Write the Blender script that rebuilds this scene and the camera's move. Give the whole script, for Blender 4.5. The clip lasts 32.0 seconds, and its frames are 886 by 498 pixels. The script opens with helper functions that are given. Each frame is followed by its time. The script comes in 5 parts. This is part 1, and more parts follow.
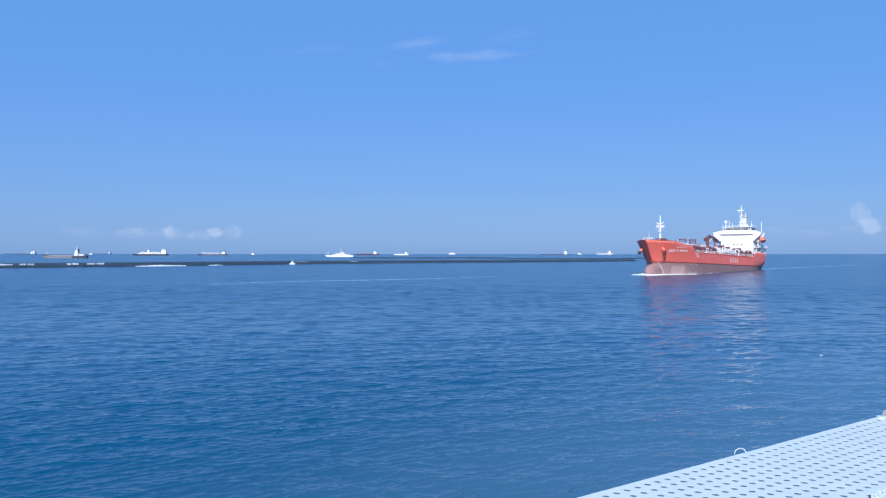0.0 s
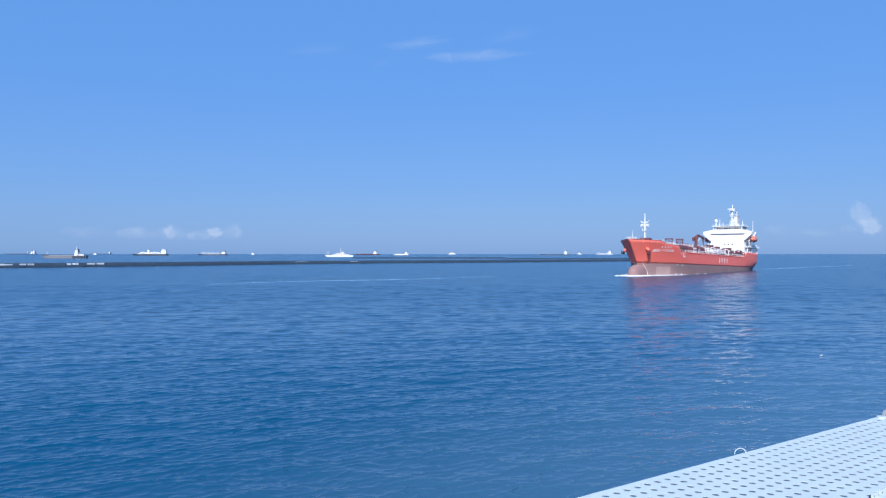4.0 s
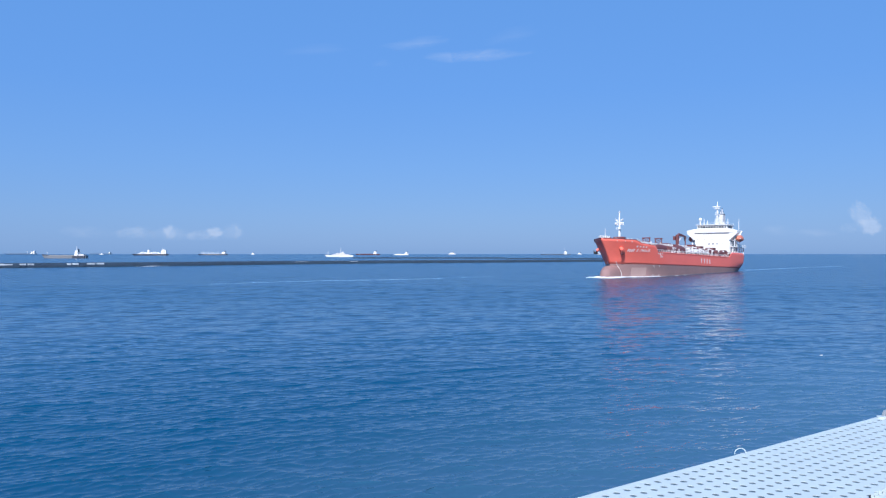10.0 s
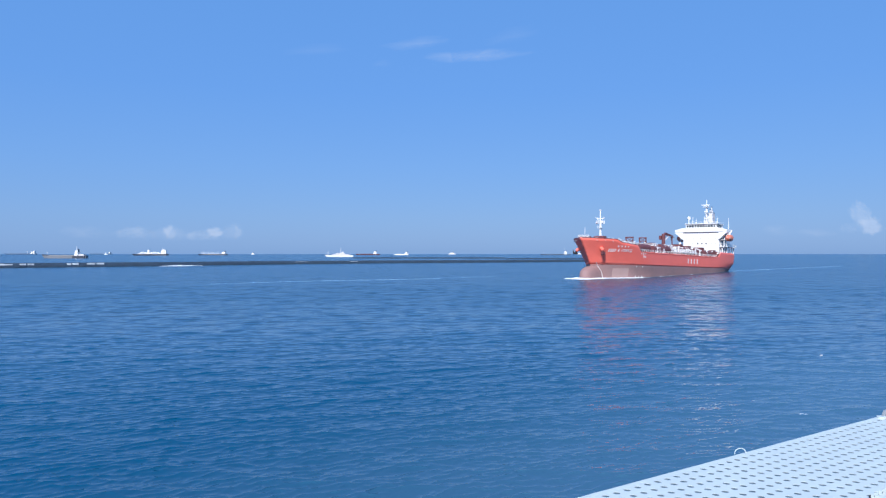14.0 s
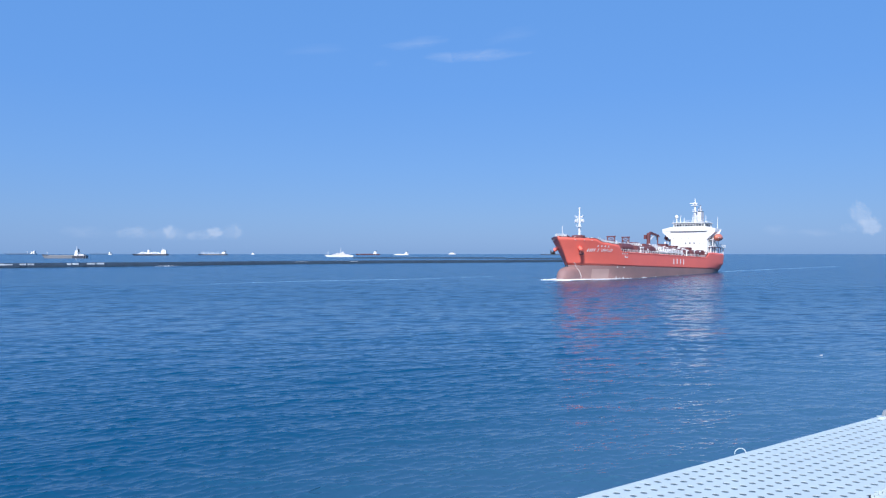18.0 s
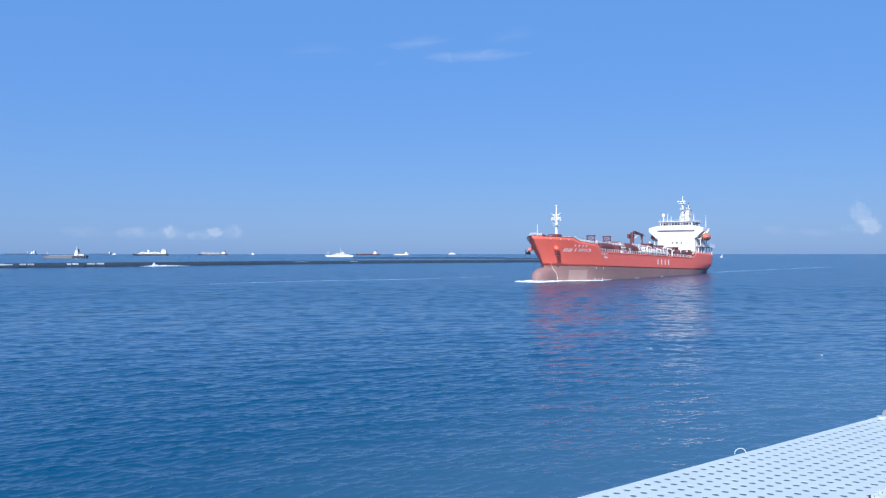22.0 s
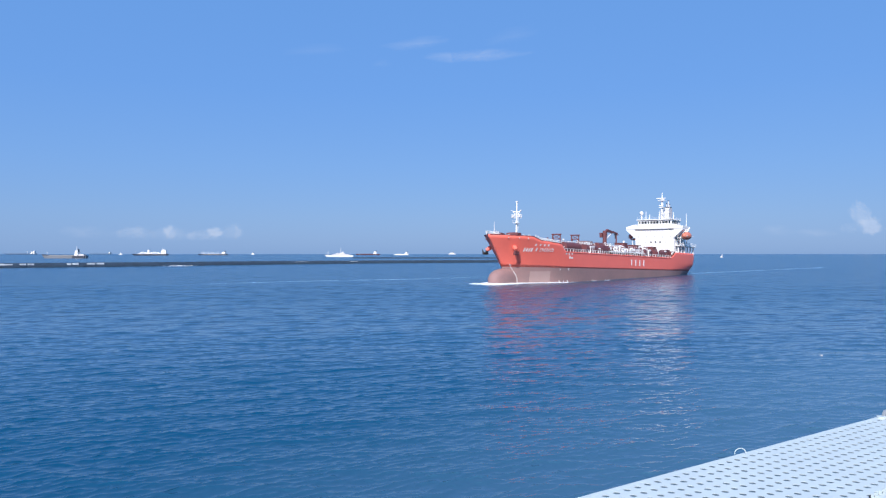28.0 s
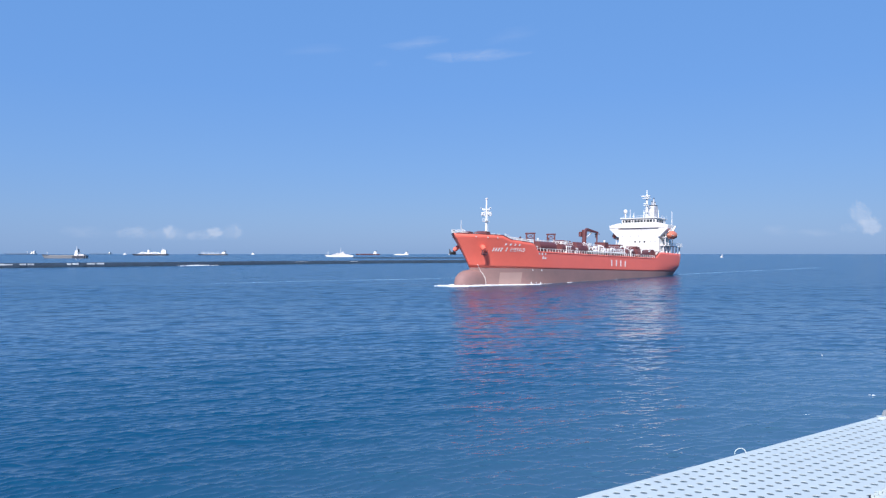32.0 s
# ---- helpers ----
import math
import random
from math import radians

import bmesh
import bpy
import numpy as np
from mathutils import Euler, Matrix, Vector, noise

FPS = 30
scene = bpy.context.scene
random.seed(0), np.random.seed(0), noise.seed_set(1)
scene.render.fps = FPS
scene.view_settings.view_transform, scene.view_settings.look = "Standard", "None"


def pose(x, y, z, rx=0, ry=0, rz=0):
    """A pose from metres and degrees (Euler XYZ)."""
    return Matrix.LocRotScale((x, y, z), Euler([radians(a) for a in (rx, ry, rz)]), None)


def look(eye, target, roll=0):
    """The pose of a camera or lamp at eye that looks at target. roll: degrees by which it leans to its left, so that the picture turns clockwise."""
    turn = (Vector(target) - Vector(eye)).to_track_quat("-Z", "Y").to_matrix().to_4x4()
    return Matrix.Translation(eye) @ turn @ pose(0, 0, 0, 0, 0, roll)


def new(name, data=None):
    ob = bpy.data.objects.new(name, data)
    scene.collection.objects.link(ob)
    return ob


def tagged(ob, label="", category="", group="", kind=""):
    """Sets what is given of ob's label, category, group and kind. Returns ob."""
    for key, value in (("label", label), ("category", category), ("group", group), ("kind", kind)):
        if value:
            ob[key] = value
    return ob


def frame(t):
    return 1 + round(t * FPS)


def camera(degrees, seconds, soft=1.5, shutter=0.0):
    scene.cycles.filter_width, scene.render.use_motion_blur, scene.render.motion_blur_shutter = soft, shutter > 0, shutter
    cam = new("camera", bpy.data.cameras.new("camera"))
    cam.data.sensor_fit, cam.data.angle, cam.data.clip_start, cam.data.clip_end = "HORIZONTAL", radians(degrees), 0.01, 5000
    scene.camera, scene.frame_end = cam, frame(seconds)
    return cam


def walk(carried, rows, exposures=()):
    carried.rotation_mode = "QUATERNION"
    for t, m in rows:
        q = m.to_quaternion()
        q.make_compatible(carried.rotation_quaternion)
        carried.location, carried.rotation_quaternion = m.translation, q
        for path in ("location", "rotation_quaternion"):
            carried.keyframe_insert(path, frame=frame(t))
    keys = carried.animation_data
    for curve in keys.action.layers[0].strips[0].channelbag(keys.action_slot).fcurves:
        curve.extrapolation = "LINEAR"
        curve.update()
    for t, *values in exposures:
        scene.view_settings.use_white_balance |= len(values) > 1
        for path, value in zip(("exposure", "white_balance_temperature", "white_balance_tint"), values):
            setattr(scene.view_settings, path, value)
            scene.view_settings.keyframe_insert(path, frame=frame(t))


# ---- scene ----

# One plan in metres: the eye stands 8.3 m over the sea behind a parapet and looks along +y.
EYE_Z = 8.3
CLOUD_GLOW = 0.62
cam = camera(64.19, 32.0, soft=1.3)
EYE = pose(0, 0, EYE_Z, 90.316, 0, 0)
walk(cam, [(0, EYE), (32, EYE)], exposures=[(0, 0.32, 5680, 12), (16, 0.32, 5780, 12), (25, 0.33, 5880, 13), (32, 0.35, 6170, 14)])

# ---- light ----
SUN_ELEVATION, SUN_AZIMUTH = 38, 195      # degrees; the azimuth runs clockwise from +y
world = bpy.data.worlds.new("world")
scene.world = world
world.use_nodes = True
wn = world.node_tree.nodes
sky = wn.new("ShaderNodeTexSky")
sky.sky_type = "NISHITA"
sky.sun_disc = False
sky.sun_elevation = radians(SUN_ELEVATION)
sky.sun_rotation = radians(SUN_AZIMUTH)
sky.altitude = 10
sky.air_density = 1.0
sky.dust_density = 0.6
sky.ozone_density = 3.0
haze = wn.new("ShaderNodeMix")            # sea haze evens out the clear sky
haze.data_type = "RGBA"
haze.inputs[0].default_value = 0.78
up = wn.new("ShaderNodeTexCoord")
height = wn.new("ShaderNodeSeparateXYZ")
world.node_tree.links.new(up.outputs["Generated"], height.inputs[0])
layers = wn.new("ShaderNodeValToRGB")     # greyer towards the horizon, clear blue above; a tenth of the haze's radiance
layers.color_ramp.elements[0].position = 0.0
layers.color_ramp.elements[0].color = (0.222, 0.410, 0.735, 1.0)
layers.color_ramp.elements[1].position = 0.40
layers.color_ramp.elements[1].color = (0.166, 0.400, 0.850, 1.0)
for at, tone in ((0.58, (0.138, 0.365, 0.82)), (0.85, (0.105, 0.315, 0.76)), (0.05, (0.225, 0.425, 0.775)), (0.12, (0.202, 0.425, 0.835)), (0.22, (0.172, 0.405, 0.865))):
    layers.color_ramp.elements.new(at).color = (*tone, 1.0)
world.node_tree.links.new(height.outputs["Z"], layers.inputs[0])
bright = wn.new("ShaderNodeVectorMath")
bright.operation = "SCALE"
bright.inputs["Scale"].default_value = 10.0
world.node_tree.links.new(layers.outputs[0], bright.inputs[0])
world.node_tree.links.new(bright.outputs[0], haze.inputs[7])
world.node_tree.links.new(sky.outputs[0], haze.inputs[6])
world.node_tree.links.new(haze.outputs[2], wn["Background"].inputs[0])
wn["Background"].inputs[1].default_value = 0.0735
sun = new("sun", bpy.data.lights.new("sun", "SUN"))
sun.data.energy = 5.0
sun.data.angle = radians(0.5)
sun.data.color = (1.0, 0.95, 0.88)
ce, az = math.cos(radians(SUN_ELEVATION)), radians(SUN_AZIMUTH)
sun.matrix_world = look((ce * math.sin(az) * 60, ce * math.cos(az) * 60, math.sin(radians(SUN_ELEVATION)) * 60), (0, 0, 0))


# ---- materials ----
def rgb(r, g, b):
    return (r, g, b, 1.0)


def material(name, colour, rough=0.6, metal=0.0, second=None, scale=1.0, amount=0.5, bump=0.0, fine=0.0, detail=6.0):
    """A surface whose colour wanders between two tones at a coarse and a fine scale, with a fine relief."""
    m = bpy.data.materials.new(name)
    m.use_nodes = True
    nt = m.node_tree
    n, l = nt.nodes, nt.links
    p = n["Principled BSDF"]
    p.inputs["Roughness"].default_value = rough
    p.inputs["Metallic"].default_value = metal
    tc = n.new("ShaderNodeTexCoord")
    big = n.new("ShaderNodeTexNoise")
    big.inputs["Scale"].default_value = scale
    big.inputs["Detail"].default_value = detail
    l.new(tc.outputs["Object"], big.inputs["Vector"])
    small = n.new("ShaderNodeTexNoise")
    small.inputs["Scale"].default_value = fine if fine else scale * 9
    small.inputs["Detail"].default_value = 4
    l.new(tc.outputs["Object"], small.inputs["Vector"])
    add = n.new("ShaderNodeMath")
    add.operation = "MULTIPLY_ADD"
    add.inputs[1].default_value = 0.35
    l.new(small.outputs["Fac"], add.inputs[0])
    l.new(big.outputs["Fac"], add.inputs[2])
    ramp = n.new("ShaderNodeMapRange")
    ramp.inputs["From Min"].default_value = 0.5
    ramp.inputs["From Max"].default_value = 0.9
    ramp.inputs["To Max"].default_value = amount
    l.new(add.outputs[0], ramp.inputs["Value"])
    mix = n.new("ShaderNodeMix")
    mix.data_type = "RGBA"
    mix.inputs[6].default_value = rgb(*colour)
    mix.inputs[7].default_value = rgb(*(second or [c * 0.6 for c in colour]))
    l.new(ramp.outputs[0], mix.inputs[0])
    l.new(mix.outputs[2], p.inputs["Base Color"])
    if bump:
        b = n.new("ShaderNodeBump")
        b.inputs["Strength"].default_value = bump
        b.inputs["Distance"].default_value = 0.02
        l.new(small.outputs["Fac"], b.inputs["Height"])
        l.new(b.outputs[0], p.inputs["Normal"])
    return m


HULL_RED = material("hull_red", (0.88, 0.172, 0.118), 0.5, second=(0.79, 0.155, 0.112), scale=0.12, amount=0.8, fine=1.2)
HULL_BOTTOM = material("hull_bottom", (0.29, 0.168, 0.152), 0.75, second=(0.215, 0.14, 0.13), scale=0.15, amount=0.9, fine=1.5)
PATCH = material("pale_antifouling", (0.36, 0.245, 0.215), 0.75, second=(0.31, 0.205, 0.185), scale=0.3, amount=0.8)
DECK_RED = material("deck_red", (0.17, 0.048, 0.045), 0.7, second=(0.11, 0.035, 0.034), scale=0.4, amount=0.8)
PIPE_RED = material("pipe_red", (0.165, 0.05, 0.05), 0.6, second=(0.10, 0.034, 0.036), scale=0.8, amount=0.8)
WHITE = material("ship_white", (0.80, 0.79, 0.76), 0.45, second=(0.68, 0.65, 0.60), scale=0.4, amount=0.5, fine=4)
CREAM = material("pale_grey_paint", (0.66, 0.64, 0.63), 0.5, second=(0.5, 0.47, 0.46), scale=0.6, amount=0.6)
FUNNEL = material("funnel_grey", (0.58, 0.57, 0.58), 0.55, second=(0.46, 0.45, 0.46), scale=0.6, amount=0.7)
# grey that paints the shaded space under the perforated sheet
UNDER_SHADE = material("under_panel_grey", (0.27, 0.31, 0.35), 0.85, second=(0.20, 0.23, 0.26), scale=8, amount=0.8)
ORANGE = material("lifeboat_orange", (0.62, 0.19, 0.12), 0.5, second=(0.52, 0.17, 0.11), scale=1.0, amount=0.5)
BLACK = material("black_paint", (0.02, 0.02, 0.024), 0.5, second=(0.045, 0.04, 0.035), scale=0.6, amount=0.8)
GLASS = material("dark_glass", (0.012, 0.016, 0.02), 0.06, scale=1, amount=0.2)
FOAM = material("foam", (0.85, 0.87, 0.88), 0.8, second=(0.55, 0.62, 0.66), scale=0.8, amount=0.6, bump=0.5)
# thin foam of the stern wave; also paints the streak of reflected sky
FOAM_SHEEN = material("foam_sheen", (0.26, 0.42, 0.58), 0.7, second=(0.14, 0.27, 0.42), scale=0.4, amount=0.8, bump=0.4)
# dark stone with the blue of the distance haze put into its colour
ROCK = material("hazed_stone", (0.021, 0.043, 0.071), 0.9, second=(0.012, 0.024, 0.040), scale=0.25, amount=0.9, bump=0.8, fine=1.5)
CONCRETE = material("weathered_concrete", (0.52, 0.51, 0.49), 0.85, second=(0.30, 0.29, 0.275), scale=0.5, amount=0.8, bump=0.4, fine=6)
DARK_BLUE = material("dark_blue_hull", (0.03, 0.04, 0.06), 0.5, second=(0.05, 0.04, 0.04), scale=0.1, amount=0.6)
# puts distance haze into the farthest hulls' colour; also on small dark fittings
HAZE_BLUE = material("haze_grey_blue", (0.09, 0.13, 0.19), 0.6, second=(0.06, 0.09, 0.13), scale=0.1, amount=0.6)
PALE_BLOCK = material("salt_bleached_concrete", (0.62, 0.66, 0.69), 0.85, second=(0.26, 0.29, 0.32), scale=0.22, amount=0.9, bump=0.4, fine=1.1)
RUST = material("tan_hull", (0.19, 0.21, 0.235), 0.8, second=(0.20, 0.185, 0.175), scale=0.15, amount=0.8)
MAROON = material("maroon_hull", (0.10, 0.038, 0.04), 0.6, second=(0.10, 0.03, 0.03), scale=0.1, amount=0.6)
# tone of the shaded hollow seen through the panel's holes
HOLE_TONE = material("hole_shade_tone", (0.10, 0.155, 0.195), 0.85, second=(0.075, 0.12, 0.155), scale=8, amount=0.8, fine=70)
POWDER_WHITE = material("powder_coated_steel", (0.525, 0.585, 0.572), 0.42, second=(0.46, 0.515, 0.505), scale=6, amount=0.6, fine=60)


def sea_material():
    m = bpy.data.materials.new("sea_water")
    m.use_nodes = True
    n, l = m.node_tree.nodes, m.node_tree.links
    p = n["Principled BSDF"]
    p.inputs["IOR"].default_value = 1.333
    p.inputs["Roughness"].default_value = 0.07
    tc = n.new("ShaderNodeTexCoord")
    # rougher with distance from the eye, fitted to how the far water looks from there
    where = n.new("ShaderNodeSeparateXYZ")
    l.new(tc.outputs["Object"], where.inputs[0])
    far_rough = n.new("ShaderNodeMapRange")
    far_rough.inputs["From Min"].default_value = 35
    far_rough.inputs["From Max"].default_value = 130
    far_rough.inputs["To Min"].default_value = 0.03
    far_rough.inputs["To Max"].default_value = 0.20
    l.new(where.outputs["Y"], far_rough.inputs["Value"])
    l.new(far_rough.outputs[0], p.inputs["Roughness"])
    wide = n.new("ShaderNodeTexNoise")
    wide.inputs["Scale"].default_value = 0.02
    wide.inputs["Detail"].default_value = 4
    l.new(tc.outputs["Object"], wide.inputs["Vector"])
    mix = n.new("ShaderNodeMix")
    mix.data_type = "RGBA"
    mix.inputs[6].default_value = rgb(0.0022, 0.046, 0.102)
    mix.inputs[7].default_value = rgb(0.0034, 0.061, 0.126)
    l.new(wide.outputs["Fac"], mix.inputs[0])
    # lens glare painted in as paler water, together with a real shallow at the right; wandering edge, stays while the
    # waves pass
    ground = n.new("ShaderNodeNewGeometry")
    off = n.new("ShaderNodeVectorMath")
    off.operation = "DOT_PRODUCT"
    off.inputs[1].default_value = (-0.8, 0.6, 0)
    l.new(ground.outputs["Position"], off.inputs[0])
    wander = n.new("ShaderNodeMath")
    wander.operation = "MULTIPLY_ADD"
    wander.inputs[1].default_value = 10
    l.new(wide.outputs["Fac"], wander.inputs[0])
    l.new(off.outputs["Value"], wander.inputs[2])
    glare_shoal = n.new("ShaderNodeMapRange")
    glare_shoal.interpolation_type = "SMOOTHSTEP"
    glare_shoal.inputs["From Min"].default_value = 34
    glare_shoal.inputs["From Max"].default_value = 10
    l.new(wander.outputs[0], glare_shoal.inputs["Value"])
    pale_water = n.new("ShaderNodeMix")
    pale_water.data_type = "RGBA"
    pale_water.inputs[7].default_value = rgb(0.041, 0.106, 0.170)
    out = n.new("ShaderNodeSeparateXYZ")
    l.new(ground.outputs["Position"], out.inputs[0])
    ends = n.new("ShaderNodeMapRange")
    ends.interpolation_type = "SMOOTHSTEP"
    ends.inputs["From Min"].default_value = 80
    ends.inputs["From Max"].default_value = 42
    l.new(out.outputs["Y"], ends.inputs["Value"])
    glare_shoal_mask = n.new("ShaderNodeMath")
    glare_shoal_mask.operation = "MULTIPLY"
    l.new(glare_shoal.outputs[0], glare_shoal_mask.inputs[0])
    l.new(ends.outputs[0], glare_shoal_mask.inputs[1])
    l.new(glare_shoal_mask.outputs[0], pale_water.inputs[0])
    l.new(mix.outputs[2], pale_water.inputs[6])
    l.new(pale_water.outputs[2], p.inputs["Base Color"])
    # far off the long waves live in the relief alone; near by the mesh carries them
    far_off = n.new("ShaderNodeMapRange")
    far_off.inputs["From Min"].default_value = 40
    far_off.inputs["From Max"].default_value = 220
    far_off.inputs["To Min"].default_value = 0.05
    far_off.inputs["To Max"].default_value = 1.0
    l.new(where.outputs["Y"], far_off.inputs["Value"])
    heights = []
    for scale, stretch, turn, steep in ((5.5, 0.6, 20, 0.03), (2.2, 0.5, 24, 0.04), (0.5, 0.6, 18, 0.30), (0.22, 0.7, 10, 0.22)):
        mp = n.new("ShaderNodeMapping")
        mp.inputs["Rotation"].default_value = (0, 0, radians(turn))
        mp.vector_type = "TEXTURE"
        mp.inputs["Scale"].default_value = (1 / stretch, 1, 1)
        l.new(tc.outputs["Object"], mp.inputs["Vector"])
        # the waves lean towards the shore: their height shifts the place where it is read again
        first = n.new("ShaderNodeTexNoise")
        first.inputs["Scale"].default_value = scale
        first.inputs["Detail"].default_value = 1.0
        l.new(mp.outputs[0], first.inputs["Vector"])
        lean = n.new("ShaderNodeMath")
        lean.operation = "MULTIPLY"
        lean.inputs[1].default_value = 0.85 / scale
        l.new(first.outputs["Fac"], lean.inputs[0])
        shift = n.new("ShaderNodeCombineXYZ")
        l.new(lean.outputs[0], shift.inputs["Y"])
        moved = n.new("ShaderNodeVectorMath")
        l.new(mp.outputs[0], moved.inputs[0])
        l.new(shift.outputs[0], moved.inputs[1])
        t = n.new("ShaderNodeTexNoise")
        t.inputs["Scale"].default_value = scale
        t.inputs["Detail"].default_value = 1.5
        l.new(moved.outputs[0], t.inputs["Vector"])
        if scale < 1:
            weak = n.new("ShaderNodeMath")
            weak.operation = "MULTIPLY"
            l.new(t.outputs["Fac"], weak.inputs[0])
            l.new(far_off.outputs[0], weak.inputs[1])
            t = weak
        heights.append((t, steep / scale))
    total = None
    for t, k in heights:
        mul = n.new("ShaderNodeMath")
        mul.operation = "MULTIPLY_ADD"
        mul.inputs[1].default_value = k
        l.new(t.outputs[0], mul.inputs[0])
        if total:
            l.new(total.outputs[0], mul.inputs[2])
        else:
            mul.inputs[2].default_value = 0
        total = mul
    b = n.new("ShaderNodeBump")
    b.inputs["Strength"].default_value = 1.0
    b.inputs["Distance"].default_value = 1.0
    l.new(total.outputs[0], b.inputs["Height"])
    l.new(b.outputs[0], p.inputs["Normal"])
    return m


# ---- mesh helpers ----
def thing(name, m=None, label="", category="", group="", kind=""):
    ob = new(name)
    ob.empty_display_size = 0.2
    ob.matrix_basis = m or Matrix()
    return tagged(ob, label, category, group, kind)


def finish(bm, name, mat, smooth=False):
    me = bpy.data.meshes.new(name)
    bmesh.ops.recalc_face_normals(bm, faces=bm.faces)
    bm.to_mesh(me)
    bm.free()
    me.materials.append(mat)
    if smooth:
        for f in me.polygons:
            f.use_smooth = True
        me.set_sharp_from_angle(angle=radians(35))
    return me


def part(name, bm, mat, parent, label="", smooth=False, m=None):
    ob = new(name, finish(bm, name, mat, smooth))
    ob.parent = parent
    if m:
        ob.matrix_basis = m
    return tagged(ob, label)


def box(bm, x0, x1, y0, y1, z0, z1, bevel=0.0):
    g = bmesh.ops.create_cube(bm, size=1.0, matrix=Matrix.Translation(((x0 + x1) / 2, (y0 + y1) / 2, (z0 + z1) / 2)) @ Matrix.Diagonal((abs(x1 - x0), abs(y1 - y0), abs(z1 - z0), 1)))
    if bevel:
        edges = list({e for v in g["verts"] for e in v.link_edges})
        bmesh.ops.bevel(bm, geom=edges, offset=bevel, segments=2, affect="EDGES", profile=0.5)
    return bm


def bx(*a, bevel=0.0):
    return box(bmesh.new(), *a, bevel=bevel)


def tube(bm, p, q, r, r2=None, n=10):
    p, q = Vector(p), Vector(q)
    d = q - p
    m = Matrix.Translation((p + q) / 2) @ d.to_track_quat("Z", "Y").to_matrix().to_4x4()
    bmesh.ops.create_cone(bm, cap_ends=True, segments=n, radius1=r, radius2=r if r2 is None else r2, depth=d.length, matrix=m)
    return bm


def tb(*a, **k):
    return tube(bmesh.new(), *a, **k)


def ball(bm, c, rx, ry, rz, n=12):
    bmesh.ops.create_uvsphere(bm, u_segments=n, v_segments=max(6, n // 2), radius=1, matrix=Matrix.Translation(c) @ Matrix.Diagonal((rx, ry, rz, 1)))
    return bm


def prism(bm, outline, y0, y1, axis="y"):
    """An outline of (a, b) pairs pushed along an axis: x-z pairs along y, or y-z pairs along x, or x-y pairs along z."""
    def at(a, b, k):
        return {"y": (a, k, b), "x": (k, a, b), "z": (a, b, k)}[axis]
    v0 = [bm.verts.new(at(a, b, y0)) for a, b in outline]
    v1 = [bm.verts.new(at(a, b, y1)) for a, b in outline]
    bm.faces.new(v0)
    bm.faces.new(v1[::-1])
    for i in range(len(outline)):
        j = (i + 1) % len(outline)
        bm.faces.new((v0[j], v0[i], v1[i], v1[j]))
    return bm


# ---- sea ----
RIPPLES = ((70, 0.28, 0.6, 0.022, 30, 113), (40, 0.6, 1.4, 0.0165, 28, 110), (40, 1.3, 4.0, 0.0115, 27, 106), (20, 4.0, 24.0, 0.004, 30, 103))
CHOP = 2.8             # how far the water is drawn towards the crests


def build_sea():
    rng = np.random.RandomState(4)
    rows = np.concatenate([[-5200, -1500, -400, -100, -20, 8, 16], 20 * (70 / 20) ** (np.arange(580) / 580.0), 70 * (180 / 70) ** (np.arange(320) / 320.0), 180 * (5600 / 180) ** (np.arange(461) / 460.0)])
    cols = np.concatenate([[-1.6, -1.2], np.linspace(-1, 1, 880), [1.2, 1.6]])
    half = np.where(rows > 0, rows * 0.66 + 9.5, 30)
    X = np.outer(half, np.clip(cols, -1, 1))
    for k, reach in ((0, 5600), (1, 2400)):
        X[:, k] = -reach - half * 0.2
        X[:, -1 - k] = reach + half * 0.2
    Y = np.repeat(rows[:, None], len(cols), 1)
    Z, DX, DY = np.zeros_like(X), np.zeros_like(X), np.zeros_like(X)
    step = np.where(rows > 16, np.maximum(np.gradient(rows), 0.0023 * rows), 50)[:, None]
    inner = np.zeros(len(cols))
    inner[2:-2] = np.clip((1 - np.abs(cols[2:-2])) * 20, 0, 1)
    # bands of waves from ripples to a low swell: (count, shortest, longest, slope, spread, course)
    for count, short, long, slope, spread, course in RIPPLES:
        for i in range(count):
            wl = short * (long / short) ** rng.rand()
            a = radians(rng.normal(course, spread))
            k = 2 * math.pi / wl
            fade = np.clip(wl / (3.6 * step) - 0.7, 0, 1)
            use = fade[:, 0] > 0
            ph = k * (X[use] * math.cos(a) + Y[use] * math.sin(a)) + rng.rand() * 6.28
            tall = slope / k * fade[use]
            Z[use] += tall * np.sin(ph)
            pull = CHOP * tall * np.cos(ph)
            DX[use] += pull * math.cos(a)
            DY[use] += pull * math.sin(a)
    calm = inner[None, :] * (rows > 0)[:, None]
    X, Y, Z = X + DX * calm, Y + DY * calm, Z * calm
    nr, nc = X.shape
    me = bpy.data.meshes.new("sea")
    idx = np.arange(nr * nc).reshape(nr, nc)
    quads = np.stack([idx[:-1, :-1], idx[:-1, 1:], idx[1:, 1:], idx[1:, :-1]], -1).reshape(-1, 4)
    me.vertices.add(nr * nc)
    me.vertices.foreach_set("co", np.stack([X, Y, Z], -1).astype(np.float32).ravel())
    me.loops.add(len(quads) * 4)
    me.loops.foreach_set("vertex_index", quads.astype(np.int32).ravel())
    me.polygons.add(len(quads))
    me.polygons.foreach_set("loop_start", (np.arange(len(quads)) * 4).astype(np.int32))
    me.polygons.foreach_set("use_smooth", np.ones(len(quads), bool))
    me.update()
    me.validate()
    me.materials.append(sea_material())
    return tagged(new("water", me), "rippled deep blue open sea", "sea", kind="structure")


sea = build_sea()


# ---- tanker ----
BEAM = 10.5            # half the breadth
